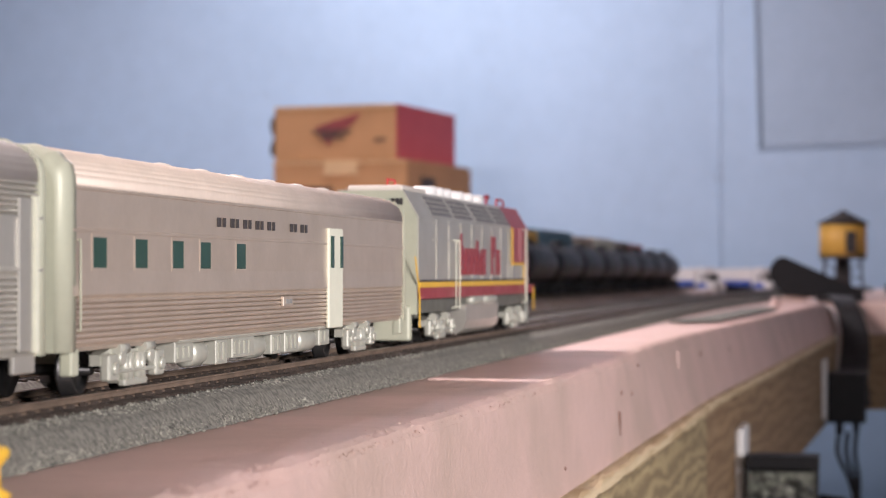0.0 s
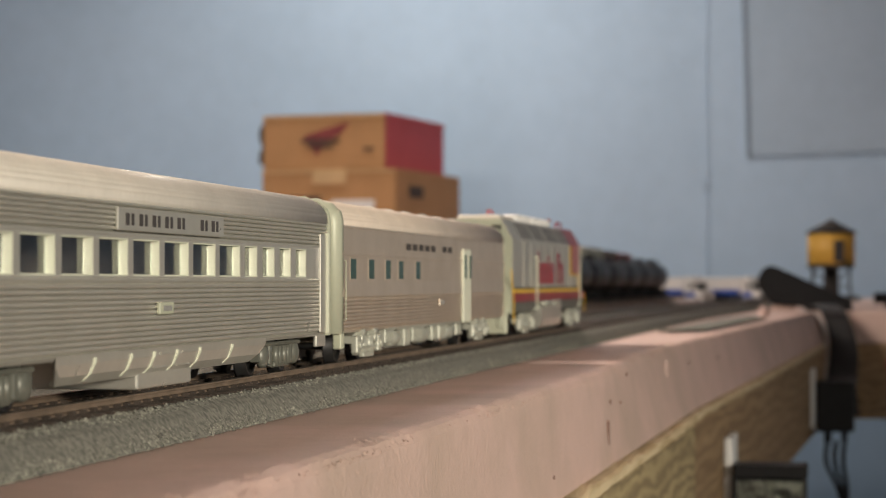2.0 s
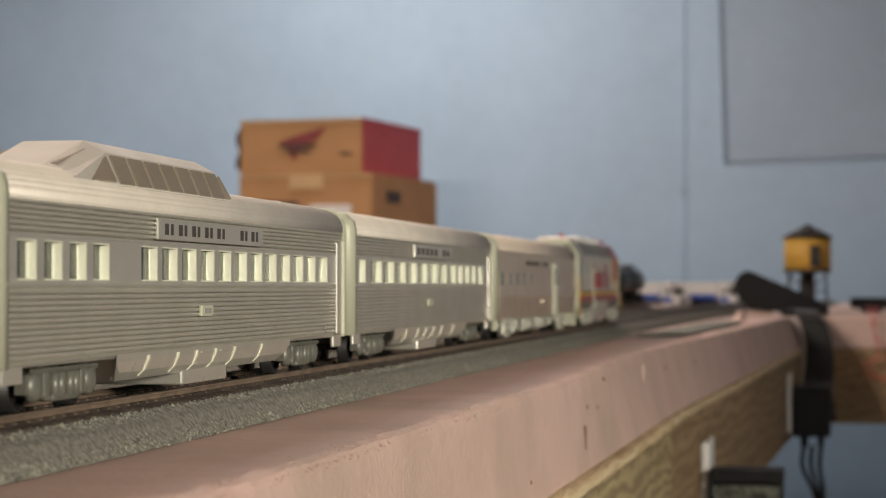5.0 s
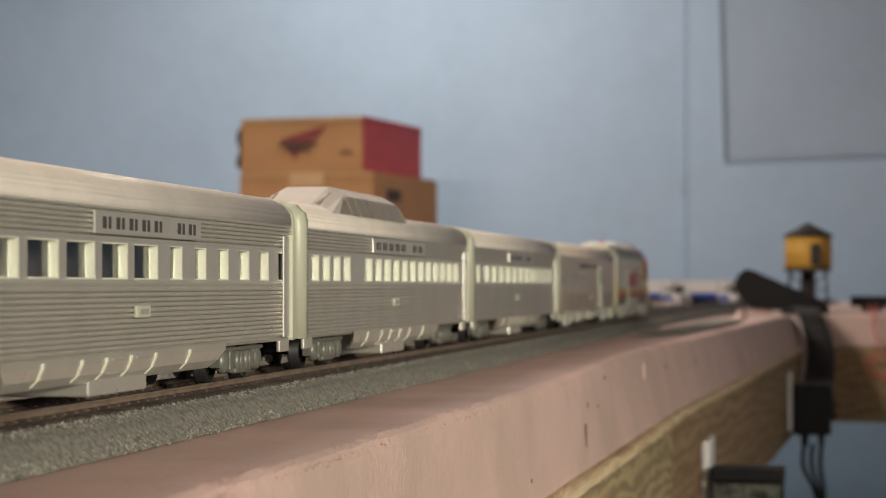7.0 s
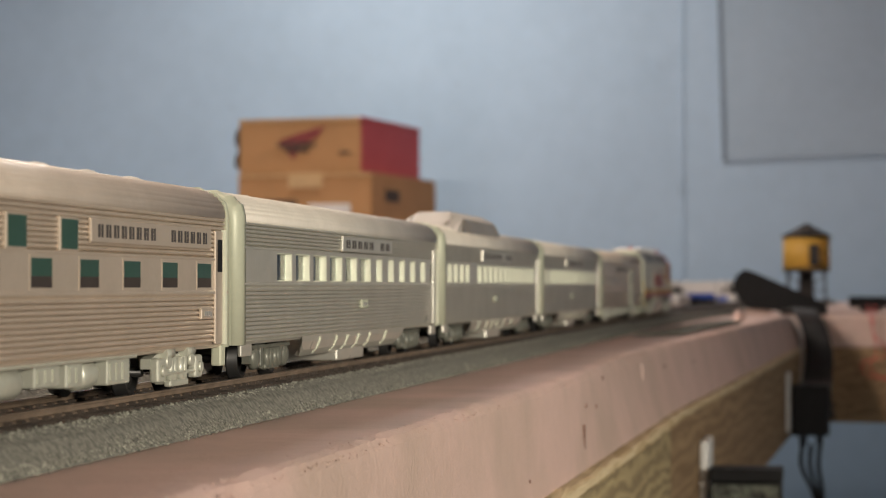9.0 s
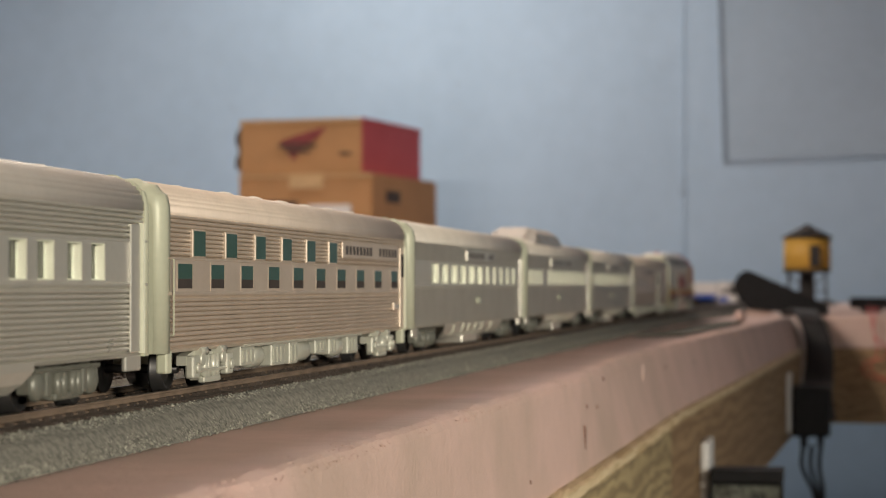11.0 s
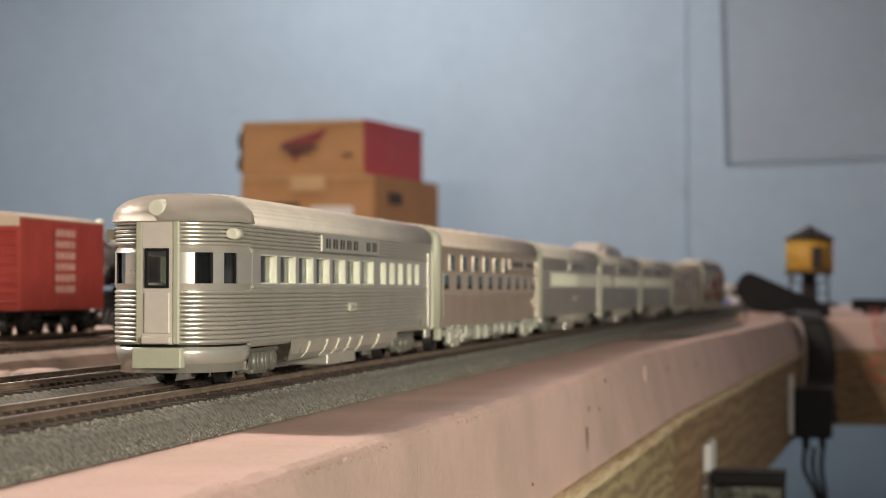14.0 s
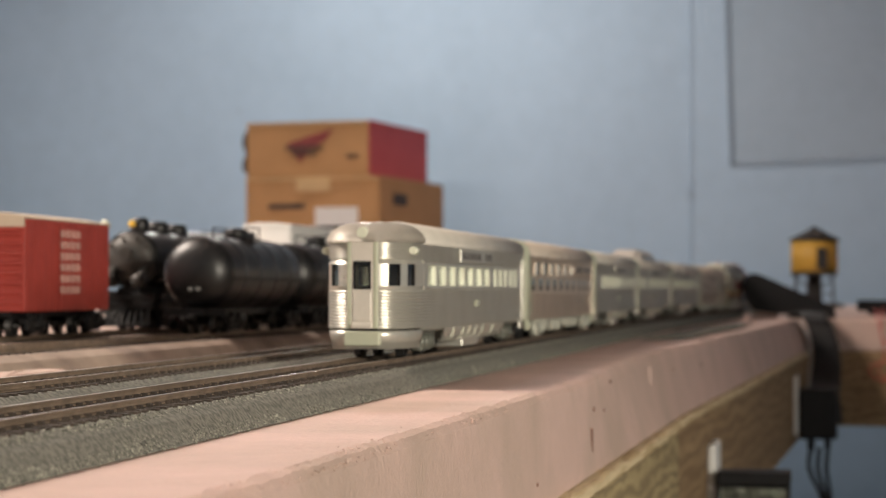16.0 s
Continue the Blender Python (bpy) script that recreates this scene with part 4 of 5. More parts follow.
def locomotive():
    car = empty("diesel_locomotive", pose(0, 0, 0), "red and silver cowl diesel locomotive with yellow stripe", "locomotive", "cars of the silver passenger train")
    h = 0.131
    hw = 0.0172
    ys = 0.068
    # silver hood with chamfered roof edges
    prof = [(-hw, 0.0205), (hw, 0.0205), (hw, 0.0425), (hw - 0.0055, 0.0508), (-hw + 0.0055, 0.0508), (-hw, 0.0425)]
    bm = bmesh.new()
    prism_y(bm, prof, -h + 0.006, ys)
    hood = part("hood", bm, M["silver"], car, "silver-grey cowl hood")
    e = bmesh.new()
    prism_y(e, [(-hw + 0.0004, 0.0110), (hw - 0.0004, 0.0110), (hw - 0.0004, 0.0424), (hw - 0.0058, 0.0505), (-hw + 0.0058, 0.0505), (-hw + 0.0004, 0.0424)], -h + 0.0045, -h + 0.0062)
    lathe(e, [(0.0026, -h + 0.0046), (0.0026, -h + 0.0040), (0.0018, -h + 0.0038), (0.0004, -h + 0.0038)], "y", 16, (0.010, 0, 0.042))
    part("rear_wall", e, M["endwall"], car, "pale rear end wall")
    pl = bmesh.new()
    for y in (-0.095, -0.072, -0.048, -0.026, -0.004, 0.018, 0.040, 0.060):
        box(pl, hw - 0.0002, hw + 0.0003, y, y + 0.0007, 0.0212, 0.0420)
    for y0, y1 in ((-0.100, -0.058), (-0.052, -0.020), (-0.014, 0.030), (0.036, 0.070)):
        for z in (0.0355, 0.0408):
            box(pl, hw - 0.0002, hw + 0.0003, y0, y1, z, z + 0.0005)
    part("door_seam", pl, M["silver"], hood)
    for y0, y1 in ((-0.098, -0.062), (-0.056, -0.020), (-0.012, 0.028), (0.034, 0.068)):
        g = bmesh.new()
        n = Vector((0.0083, 0, 0.0055)).normalized()
        for j in range(4):
            f0, f1 = 0.12 + j * 0.2, 0.12 + j * 0.2 + 0.14
            p = [Vector((hw - 0.0055 * f, y, 0.0425 + 0.0083 * f)) for f in (f0, f1) for y in (y0, y1)]
            q = [p[0], p[1], p[3], p[2]]
            loft(g, [[v - n * 0.0002 for v in q], [v + n * 0.0003 for v in q]])
        part("grille", g, M["greygrille"], hood, "grey louvred intake grille")
    lower = boxes((-hw - 0.0002, hw + 0.0002, -h + 0.0065, h - 0.004, 0.0164, 0.0204))
    part("sill_band", lower, M["red"], car, "red band along the sill")
    part("stripe", boxes((hw + 0.0001, hw + 0.0006, -h + 0.0065, 0.098, 0.0204, 0.0223)), M["yellow"], car, "yellow stripe")
    part("stripe", boxes((hw + 0.0001, hw + 0.0006, -h + 0.0065, 0.098, 0.0223, 0.0230)), M["letters"], car, "thin black stripe")
    # red cab
    bm = bmesh.new()
    loft(bm, [[(x, ys, z) for x, z in ((-hw - 0.0002, 0.0204), (hw + 0.0002, 0.0204), (hw + 0.0002, 0.0427), (hw - 0.0055, 0.0511), (-hw + 0.0055, 0.0511), (-hw - 0.0002, 0.0427))],
              [(x, 0.113, z) for x, z in ((-hw - 0.0002, 0.0204), (hw + 0.0002, 0.0204), (hw + 0.0002, 0.0427), (hw - 0.0055, 0.0511), (-hw + 0.0055, 0.0511), (-hw - 0.0002, 0.0427))],
              [(x, 0.119, z) for x, z in ((-hw + 0.001, 0.0204), (hw - 0.001, 0.0204), (hw - 0.001, 0.0405), (hw - 0.006, 0.0455), (-hw + 0.006, 0.0455), (-hw + 0.001, 0.0405))],
              [(x, 0.1195, z) for x, z in ((-hw + 0.003, 0.0204), (hw - 0.003, 0.0204), (hw - 0.003, 0.034), (hw - 0.006, 0.0345), (-hw + 0.006, 0.0345), (-hw + 0.003, 0.034))],
              [(x, 0.129, z) for x, z in ((-hw + 0.005, 0.0204), (hw - 0.005, 0.0204), (hw - 0.005, 0.031), (hw - 0.008, 0.0325), (-hw + 0.008, 0.0325), (-hw + 0.005, 0.031))]])
    cab = part("cab", bm, M["red"], car, "dark red cab and nose")
    part("side_patch", boxes((hw + 0.0001, hw + 0.0005, ys - 0.0005, 0.0980, 0.0230, 0.0284)), M["silver"], car, "silver patch below the red cab side")
    yl = bmesh.new()
    for d in ((ys - 0.0006, ys + 0.0005, 0.0292, 0.0425), (ys - 0.0006, 0.0990, 0.0282, 0.0292), (0.0980, 0.0992, 0.0204, 0.0290)):
        box(yl, hw + 0.0003, hw + 0.0008, *d)
    part("stripe", yl, M["yellow"], car, "yellow outline of the cab colours")
    part("cab_window", boxes((hw - 0.0002, hw + 0.0007, 0.104, 0.110, 0.0335, 0.0405), bevel=0.0003), M["black"], cab)
    part("cab_door", boxes((hw - 0.0002, hw + 0.0006, 0.0880, 0.0950, 0.0300, 0.0430), bevel=0.0003), M["red"], cab)
    for y in (0.0985, 0.1015, -0.064, -0.057):
        gr = bmesh.new()
        tube(gr, (hw + 0.0014, y, 0.0125), (hw + 0.0014, y, 0.0425 if y > 0 else 0.036), 0.00024, n=6)
        for z in (0.0125, 0.0425 if y > 0 else 0.036):
            tube(gr, (hw - 0.0005, y, z), (hw + 0.0014, y, z), 0.00024, n=6)
        part("grab_rail", gr, M["cream"], car, "pale grab rail")
    for points in ([(hw + 0.0004, -h - 0.001, 0.030), (hw + 0.0004, -h + 0.006, 0.0175), (hw + 0.0004, -h + 0.006, 0.0065)],
                   [(hw, h - 0.004, 0.019), (hw, h - 0.001, 0.019), (hw, h - 0.001, 0.0085)]):
        yr = bmesh.new()
        wire(yr, points, 0.0003)
        part("hand_rail", yr, M["yellow"], car, "yellow hand rail at the end")
    lt = bmesh.new()
    for i, f in enumerate((1.0, 0.66, 0.66, 0.86, 0.66, 0.0, 1.0, 0.66)):
        if f:
            a, tall = -0.050 + 0.0112 * i, 0.0140 * f
            box(lt, hw + 0.0002, hw + 0.0005, a, a + 0.0034, 0.0245, 0.0245 + tall)
            box(lt, hw + 0.0002, hw + 0.0005, a + 0.0034, a + 0.0062, 0.0245 + tall * 0.45, 0.0245 + tall * 0.70)
            box(lt, hw + 0.0002, hw + 0.0005, a + 0.0062, a + 0.0090, 0.0245 + (0.008 if i == 6 else 0), 0.0245 + tall * (0.6 if i in (0, 3) else 1))
    part("lettering", lt, M["red"], car, "large red lettering as plain bars")
    nb = bmesh.new()
    for i in range(3):
        box(nb, hw - 0.0092 + i * 0.0015, hw - 0.0082 + i * 0.0015, -h + 0.0038, -h + 0.0046, 0.0462, 0.0482)
    part("number_bars", nb, M["letters"], car)
    # roof equipment
    for y in (-0.066, -0.052, -0.038, -0.012, 0.008, 0.030):
        for x in (-0.0068, 0.0068):
            f = bmesh.new()
            lathe(f, [(0.0048, 0.0504), (0.0048, 0.0532), (0.0040, 0.0540), (0.0008, 0.0541)], "z", 18, (x, y, 0))
            part("roof_fan", f, M["white"], car, "white roof fan")
    part("exhaust_stack", boxes((-0.004, 0.004, 0.044, 0.052, 0.0506, 0.0532), bevel=0.0004), M["roof"], car)
    part("radiator_hatch", boxes((-0.010, 0.010, -0.118, -0.078, 0.0506, 0.0526), bevel=0.0008), M["roof"], car)
    ho = bmesh.new()
    for x, y in ((0.003, 0.084), (-0.003, 0.102)):
        tube(ho, (x, y, 0.0508), (x, y, 0.0550), 0.0006, n=8)
        tube(ho, (x, y - 0.003, 0.0552), (x, y + 0.003, 0.0552), 0.0006, 0.0012, 8)
    wire(ho, [(0.006, 0.092, 0.051), (0.006, 0.094, 0.0545), (0.006, 0.110, 0.0545), (0.006, 0.112, 0.051)], 0.0005)
    wire(ho, [(-0.006, 0.092, 0.051), (-0.006, 0.094, 0.0545), (-0.006, 0.110, 0.0545), (-0.006, 0.112, 0.051)], 0.0005)
    part("horn", ho, M["red"], car, "red roof horns and antenna rail")
    lr = bmesh.new()
    wire(lr, [(0.004, -0.116, 0.0526), (0.004, -0.116, 0.0545), (0.004, -0.104, 0.0545), (0.004, -0.104, 0.0526)], 0.0004)
    part("lifting_ring", lr, M["redwire"], car)
    # fuel tank and underframe
    ft = bmesh.new()
    prism_y(ft, [(-0.013, 0.0026), (-0.0160, 0.0044), (-0.0170, 0.0070), (-0.0170, 0.0132), (0.0170, 0.0132), (0.0170, 0.0070), (0.0160, 0.0036), (0.013, 0.0018)], -0.036, 0.036)
    part("fuel_tank", ft, M["silver"], car, "silver fuel tank")
    for y0 in (-0.024, 0.006):
        at = bmesh.new()
        lathe(at, [(0.0005, y0), (0.0021, y0 + 0.001), (0.0024, y0 + 0.002), (0.0024, y0 + 0.022), (0.0021, y0 + 0.023), (0.0005, y0 + 0.024)], "y", 14, (0.0156, 0, 0.0148))
        part("air_tank", at, M["steel"], car)
    part("frame", boxes((-0.0145, 0.0145, -h + 0.006, h - 0.005, 0.0112, 0.0166)), M["truck"], car)
    for q in (-1, 1):
        part("pilot", boxes((-0.0150, 0.0150, *sorted((q * (h - 0.006), q * (h - 0.0015))), 0.0020, 0.0142), bevel=0.0008), M["endwall"] if q < 0 else M["truck"], car, "end pilot plate with steps")
        make_truck(car, q * 0.082, M["steel"], 0.0200, 3)
        make_coupler(car, q * (h - 0.002), q)
    for ob in car.children_recursive:
        if ob.parent.name.startswith("truck") or ob.name.startswith("truck"):
            continue
        if ob.data.users > 1:
            continue
        for v in ob.data.vertices:
            if v.co.z > 0.0223:
                v.co.z = 0.0223 + (v.co.z - 0.0223) * 1.13
    return car


M["greygrille"] = material("grey_grille", (0.20, 0.20, 0.20), 0.5, 0.2, var=0.15, var_scale=200)


# ---- yard stock ----
def tank_car():
    car = empty("tank_car", pose(0, 0, 0), "black tank car standing in the yard", "tank car", "black tank cars in the yard")
    L, R, zc = 0.076, 0.0190, 0.0310
    bm = bmesh.new()
    lathe(bm, [(0.001, -L), (R * 0.55, -L + 0.0015), (R * 0.85, -L + 0.0045), (R * 0.97, -L + 0.008), (R, -L + 0.011), (R, L - 0.011), (R * 0.97, L - 0.008), (R * 0.85, L - 0.0045), (R * 0.55, L - 0.0015), (0.001, L)], "y", 28, (0, 0, zc))
    part("tank", bm, M["tank"], car)
    for y in (-0.045, -0.015, 0.015, 0.045):
        b = bmesh.new()
        lathe(b, [(R, y - 0.0012), (R + 0.0005, y - 0.001), (R + 0.0005, y + 0.001), (R, y + 0.0012)], "y", 28, (0, 0, zc))
        part("tank_band", b, M["tank"], car)
    d = bmesh.new()
    lathe(d, [(0.0060, zc + R - 0.001), (0.0060, zc + R + 0.0042), (0.0050, zc + R + 0.0055), (0.0008, zc + R + 0.0060)], "z", 16)
    part("dome_hatch", d, M["tank"], car)
    w = boxes((-0.010, 0.010, -0.013, 0.013, zc + R - 0.0002, zc + R + 0.0006))
    for s in (-1, 1):
        for y in (-0.012, 0.012):
            tube(w, (s * 0.0095, y, zc + R), (s * 0.0095, y, zc + R + 0.006), 0.0004, n=6)
        tube(w, (s * 0.0095, -0.012, zc + R + 0.006), (s * 0.0095, 0.012, zc + R + 0.006), 0.0004, n=6)
    part("platform", w, M["black"], car)
    part("frame", boxes((-0.006, 0.006, -L - 0.001, L + 0.001, 0.0090, 0.0125), (-0.0165, 0.0165, -L + 0.001, -L + 0.005, 0.0090, 0.0130), (-0.0165, 0.0165, L - 0.005, L - 0.001, 0.0090, 0.0130)), M["black"], car)
    for s in (-1, 1):
        r = bmesh.new()
        tube(r, (s * 0.0195, -L + 0.006, 0.028), (s * 0.0195, L - 0.006, 0.028), 0.0005, n=6)
        part("hand_rail", r, M["black"], car)
        part("end_placard", boxes((s * 0.002 - 0.0011, s * 0.002 + 0.0011, -L - 0.0004, -L + 0.0020, zc - 0.009, zc - 0.0074)), M["greyletters"], car)
    for q in (-1, 1):
        make_truck(car, q * 0.056, M["black"], 0.0095)
        make_coupler(car, q * (L + 0.001), q)
    return car


def boxcar():
    car = empty("boxcar", pose(0, 0, 0), "bright red boxcar with a white roof edge", "boxcar")
    L, hw, z0, z1 = 0.0575, 0.0175, 0.0120, 0.0560
    part("body", boxes((-hw, hw, -L, L, z0, z1), bevel=0.0004), M["carred"], car, "ribbed red body")
    for i in range(9):
        z = z0 + 0.003 + i * 0.0046
        for s in (-1, 1):
            rb = bmesh.new()
            prism_x(rb, [(s * L, z), (s * (L + 0.0012), z + 0.0009), (s * (L + 0.0012), z + 0.0019), (s * L, z + 0.0028)], -hw + 0.0015, hw - 0.0015)
            part("end_rib", rb, M["carred"], car)
    for i in range(13):
        y = -L + 0.003 + i * 0.0091
        part("side_post", boxes((hw - 0.0001, hw + 0.0003, y, y + 0.0007, z0, z1 - 0.0008)), M["carred"], car)
    rf = bmesh.new()
    prism_y(rf, [(-hw - 0.0005, z1), (hw + 0.0005, z1), (hw + 0.0005, z1 + 0.0008), (0, z1 + 0.0036), (-hw - 0.0005, z1 + 0.0008)], -L - 0.001, L + 0.001)
    part("roof", rf, M["tan"], car, "pale roof")
    part("end_band", boxes((-hw, hw, -L - 0.0016, -L, z1 - 0.0040, z1)), M["tan"], car)
    part("door", boxes((hw, hw + 0.0009, -0.012, 0.022, z0 + 0.001, z1 - 0.002), bevel=0.0003), M["carred"], car)
    lt = bmesh.new()
    for k in range(6):
        z = z1 - 0.008 - k * 0.0055
        for i in range(4):
            box(lt, hw + 0.0009, hw + 0.0012, -0.014 + i * 0.0070, -0.0088 + i * 0.0070, z, z + 0.0036)
    part("lettering", lt, M["fadedletters"], car, "faded pale lettering as plain bars")
    part("frame", boxes((-0.010, 0.010, -L, L, 0.0095, 0.0120)), M["black"], car)
    for q in (-1, 1):
        make_truck(car, q * 0.040, M["black"], 0.0100)
        make_coupler(car, q * L, q)
    return car


def steam_engine():
    eng = empty("steam_locomotive", pose(0, 0, 0), "large black steam locomotive with a graphite smokebox front", "locomotive")
    R, zc = 0.0165, 0.0395
    b = bmesh.new()
    lathe(b, [(0.002, 0.0), (R * 0.8, 0.0003), (R * 0.98, 0.002), (R, 0.004), (R, 0.085), (R * 1.14, 0.105), (R * 1.16, 0.175), (R * 0.5, 0.176)], "y", 28, (0, 0, zc))
    part("boiler", b, M["tank"], eng)
    s = bmesh.new()
    lathe(s, [(0.0008, -0.0030), (0.0055, -0.0024), (0.0100, -0.0010), (R * 0.9, 0.0010), (R * 0.9, 0.002)], "y", 28, (0, 0, zc))
    for k in range(10):
        a = 2 * math.pi * k / 10
        tube(s, (0.0128 * math.cos(a), -0.0016, zc + 0.0128 * math.sin(a)), (0.0128 * math.cos(a), 0.001, zc + 0.0128 * math.sin(a)), 0.0009, n=8)
    part("smokebox_front", s, M["graphite"], eng, "graphite grey smokebox door")
    ml = bmesh.new()
    lathe(ml, [(0.0004, 0.0555), (0.0022, 0.0562), (0.0030, 0.0578), (0.0030, 0.0596), (0.0020, 0.0612), (0.0004, 0.0618)], "z", 14, (-0.0155, 0.002, 0))
    tube(ml, (-0.0155, 0.003, 0.0556), (-0.0140, 0.004, 0.0460), 0.0008, n=8)
    part("marker_lamp", ml, M["cream"], eng, "pale marker lamp")
    h = bmesh.new()
    tube(h, (0, -0.008, zc + 0.004), (0, -0.002, zc + 0.004), 0.0032, 0.0026, 14)
    part("headlamp", h, M["graphite"], eng)
    be = bmesh.new()
    lathe(be, [(0.0022, zc + R + 0.0020), (0.0022, zc + R + 0.0035), (0.0014, zc + R + 0.0052), (0.0004, zc + R + 0.0058)], "z", 12, (0, 0.004, 0))
    part("bell", be, M["yellow"], eng, "brass bell")
    for y, r, t in ((0.018, 0.0055, 0.0075), (0.050, 0.0072, 0.0062), (0.085, 0.0068, 0.0056)):
        st = bmesh.new()
        lathe(st, [(r, zc + R - 0.003), (r * 0.9, zc + R + t * 0.7), (r * 0.7, zc + R + t), (r * 0.1, zc + R + t)], "z", 18, (0, y, 0))
        part("steam_dome" if y > 0.02 else "chimney", st, M["tank"], eng)
    for x in (-1, 1):
        c = bmesh.new()
        lathe(c, [(0.001, 0.006), (0.0064, 0.0064), (0.0068, 0.008), (0.0068, 0.026), (0.0064, 0.0276), (0.001, 0.028)], "y", 16, (x * 0.0158, 0, 0.0150))
        part("cylinder", c, M["tank"], eng)
        p = bmesh.new()
        tube(p, (x * 0.009, -0.012, 0.026), (x * 0.009, 0.000, 0.034), 0.0028, n=12)
        lathe(p, [(0.0005, -0.0135), (0.0034, -0.013), (0.0038, -0.011), (0.0038, -0.002), (0.001, -0.001)], "y", 14, (x * 0.0085, 0, 0.0275))
        part("air_pump", p, M["graphite"], eng, "dull grey air pumps")
        r = boxes((x * 0.0178 - 0.0008, x * 0.0178 + 0.0008, 0.028, 0.150, 0.0092, 0.0112))
        part("side_rod", r, M["graphite"], eng)
        hr = bmesh.new()
        tube(hr, (x * (R + 0.0016), 0.004, zc + 0.003), (x * (R + 0.0020), 0.160, zc + 0.003), 0.0005, n=6)
        part("hand_rail", hr, M["black"], eng)
        part("running_board", boxes((*sorted((x * 0.0125, x * 0.0190)), 0.006, 0.165, 0.0265, 0.0276)), M["black"], eng)
    for y in (0.046, 0.070, 0.094, 0.118):
        w = bmesh.new()
        tube(w, (-0.012, 0, 0), (0.012, 0, 0), 0.0015, n=8)
        for x in (-1, 1):
            lathe(w, [(0.002, x * 0.0100), (0.0085, x * 0.0096), (0.0090, x * 0.0104), (0.0104, x * 0.0104), (0.0104, x * 0.0080), (0.002, x * 0.0078)], "x", 24)
        wv = part("driving_wheel", w, M["black"], eng)
        wv.location = (0, y, 0.0104)
    for k in range(9):
        x = -0.013 + k * 0.00325
        cb = bmesh.new()
        tube(cb, (x, -0.006, 0.0125), (x * 1.12, -0.0165 + abs(x) * 0.5, 0.0022), 0.0008, n=6)
        part("pilot_bar", cb, M["black"], eng)
    cw = bmesh.new()
    box(cw, -0.0160, 0.0160, -0.0075, -0.0040, 0.0120, 0.0155, 0.0004)
    box(cw, -0.0160, 0.0160, -0.0175, -0.0060, 0.0018, 0.0034, 0.0004)
    part("pilot", cw, M["black"], eng, "cowcatcher pilot")
    part("pilot_deck", boxes((-0.0165, 0.0165, -0.0060, 0.014, 0.0155, 0.0205), bevel=0.0006), M["black"], eng)
    part("frame", boxes((-0.0065, 0.0065, -0.002, 0.175, 0.0100, 0.0240)), M["black"], eng)
    make_truck(eng, 0.018, M["black"], 0.0080)
    cb = boxes((-0.0180, 0.0180, 0.168, 0.196, 0.0200, 0.0600), bevel=0.001)
    part("cab", cb, M["tank"], eng)
    return eng


M["graphite"] = material("graphite_grey", (0.055, 0.052, 0.048), 0.5, 0.3, var=0.2, var_scale=120)
M["fadedletters"] = material("faded_lettering", (0.52, 0.30, 0.26), 0.7, var=0.2, var_scale=200)
M["domeframe"] = material("matte_dome_frame", (0.40, 0.375, 0.34), 0.6, var=0.1, var_scale=80)


# ---- things on and behind the table ----
def carton(name, label, w, d, h, m, front, end, top_mat, flap=False):
    """A cardboard box; its long front faces -y and its end faces +x."""
    th = empty(name, m, label, "box", "cardboard boxes in a stack")
    part("body", boxes((0, w, 0, d, 0, h), bevel=0.002), front, th)
    part("end_panel", boxes((w, w + 0.0015, 0.003, d - 0.003, 0.003, h - 0.003)), end, th)
    part("top_edge", boxes((0, w, -0.0015, 0.0, h - 0.006, h - 0.0015), (0, w, -0.0015, d, h, h + 0.001)), top_mat, th, "paler top and upper front edge of the box")
    return th


def box_stack():
    m = pose(-1.283, 4.44, FOAM_Z, 0, 0, -8)
    low = carton("shipping_carton", "brown cardboard carton with tape and a white label", 0.312, 0.430, 0.281, m, M["card"], M["card"], M["cardtop"])
    part("tape", boxes((0.12, 0.20, -0.0030, -0.0018, 0.250, 0.283)), M["cardtop"], low, "strip of pale packing tape")
    part("address_label", boxes((0.165, 0.265, -0.0024, -0.0004, 0.165, 0.215)), M["white"], low, "blank white label")
    part("print", boxes((0.055, 0.140, -0.0020, -0.0004, 0.212, 0.224)), M["cardblack"], low, "black printed mark")
    part("print", boxes((0.3135, 0.3145, 0.085, 0.175, 0.222, 0.248)), M["cardblack"], low, "black printed mark")
    up = carton("shoe_box", "brown cardboard shoe box with a red end", 0.286, 0.385, 0.119, m @ pose(0.001, 0.003, 0.2825), M["card"], M["cardred"], M["cardtop"])
    part("lid_edge", boxes((0.286, 0.2885, -0.001, 0.385, 0.114, 0.121)), M["cardred"], up)
    bm = bmesh.new()
    v = [(0.095, 0.072), (0.145, 0.088), (0.205, 0.103), (0.185, 0.078), (0.150, 0.060), (0.128, 0.030), (0.112, 0.052)]
    loft(bm, [[(x, -0.0016, z) for x, z in v], [(x, -0.0004, z) for x, z in v]])
    part("printed_wing", bm, M["cardprint"], up, "faded dark red printed shape")
    part("print", boxes((0.092, 0.180, -0.0022, -0.0006, 0.058, 0.066), (0.108, 0.165, -0.0022, -0.0006, 0.046, 0.054)), M["cardblack"], up, "faded print as plain bars")
    part("print", boxes((0.236, 0.262, -0.0018, -0.0004, 0.040, 0.046)), M["cardblack"], up)
    fl = bmesh.new()
    loft(fl, [[(-0.001 - 0.010 * abs(math.sin(z * 60)) - 0.002, y, z) for y, z2 in ((0.004, z), (0.060, z))] + [(0.0, 0.060, z), (0.0, 0.004, z)] for z in [0.012 + 0.008 * i for i in range(12)]])
    part("torn_flap", fl, M["cardblack"], up, "torn dark flap")


box_stack()


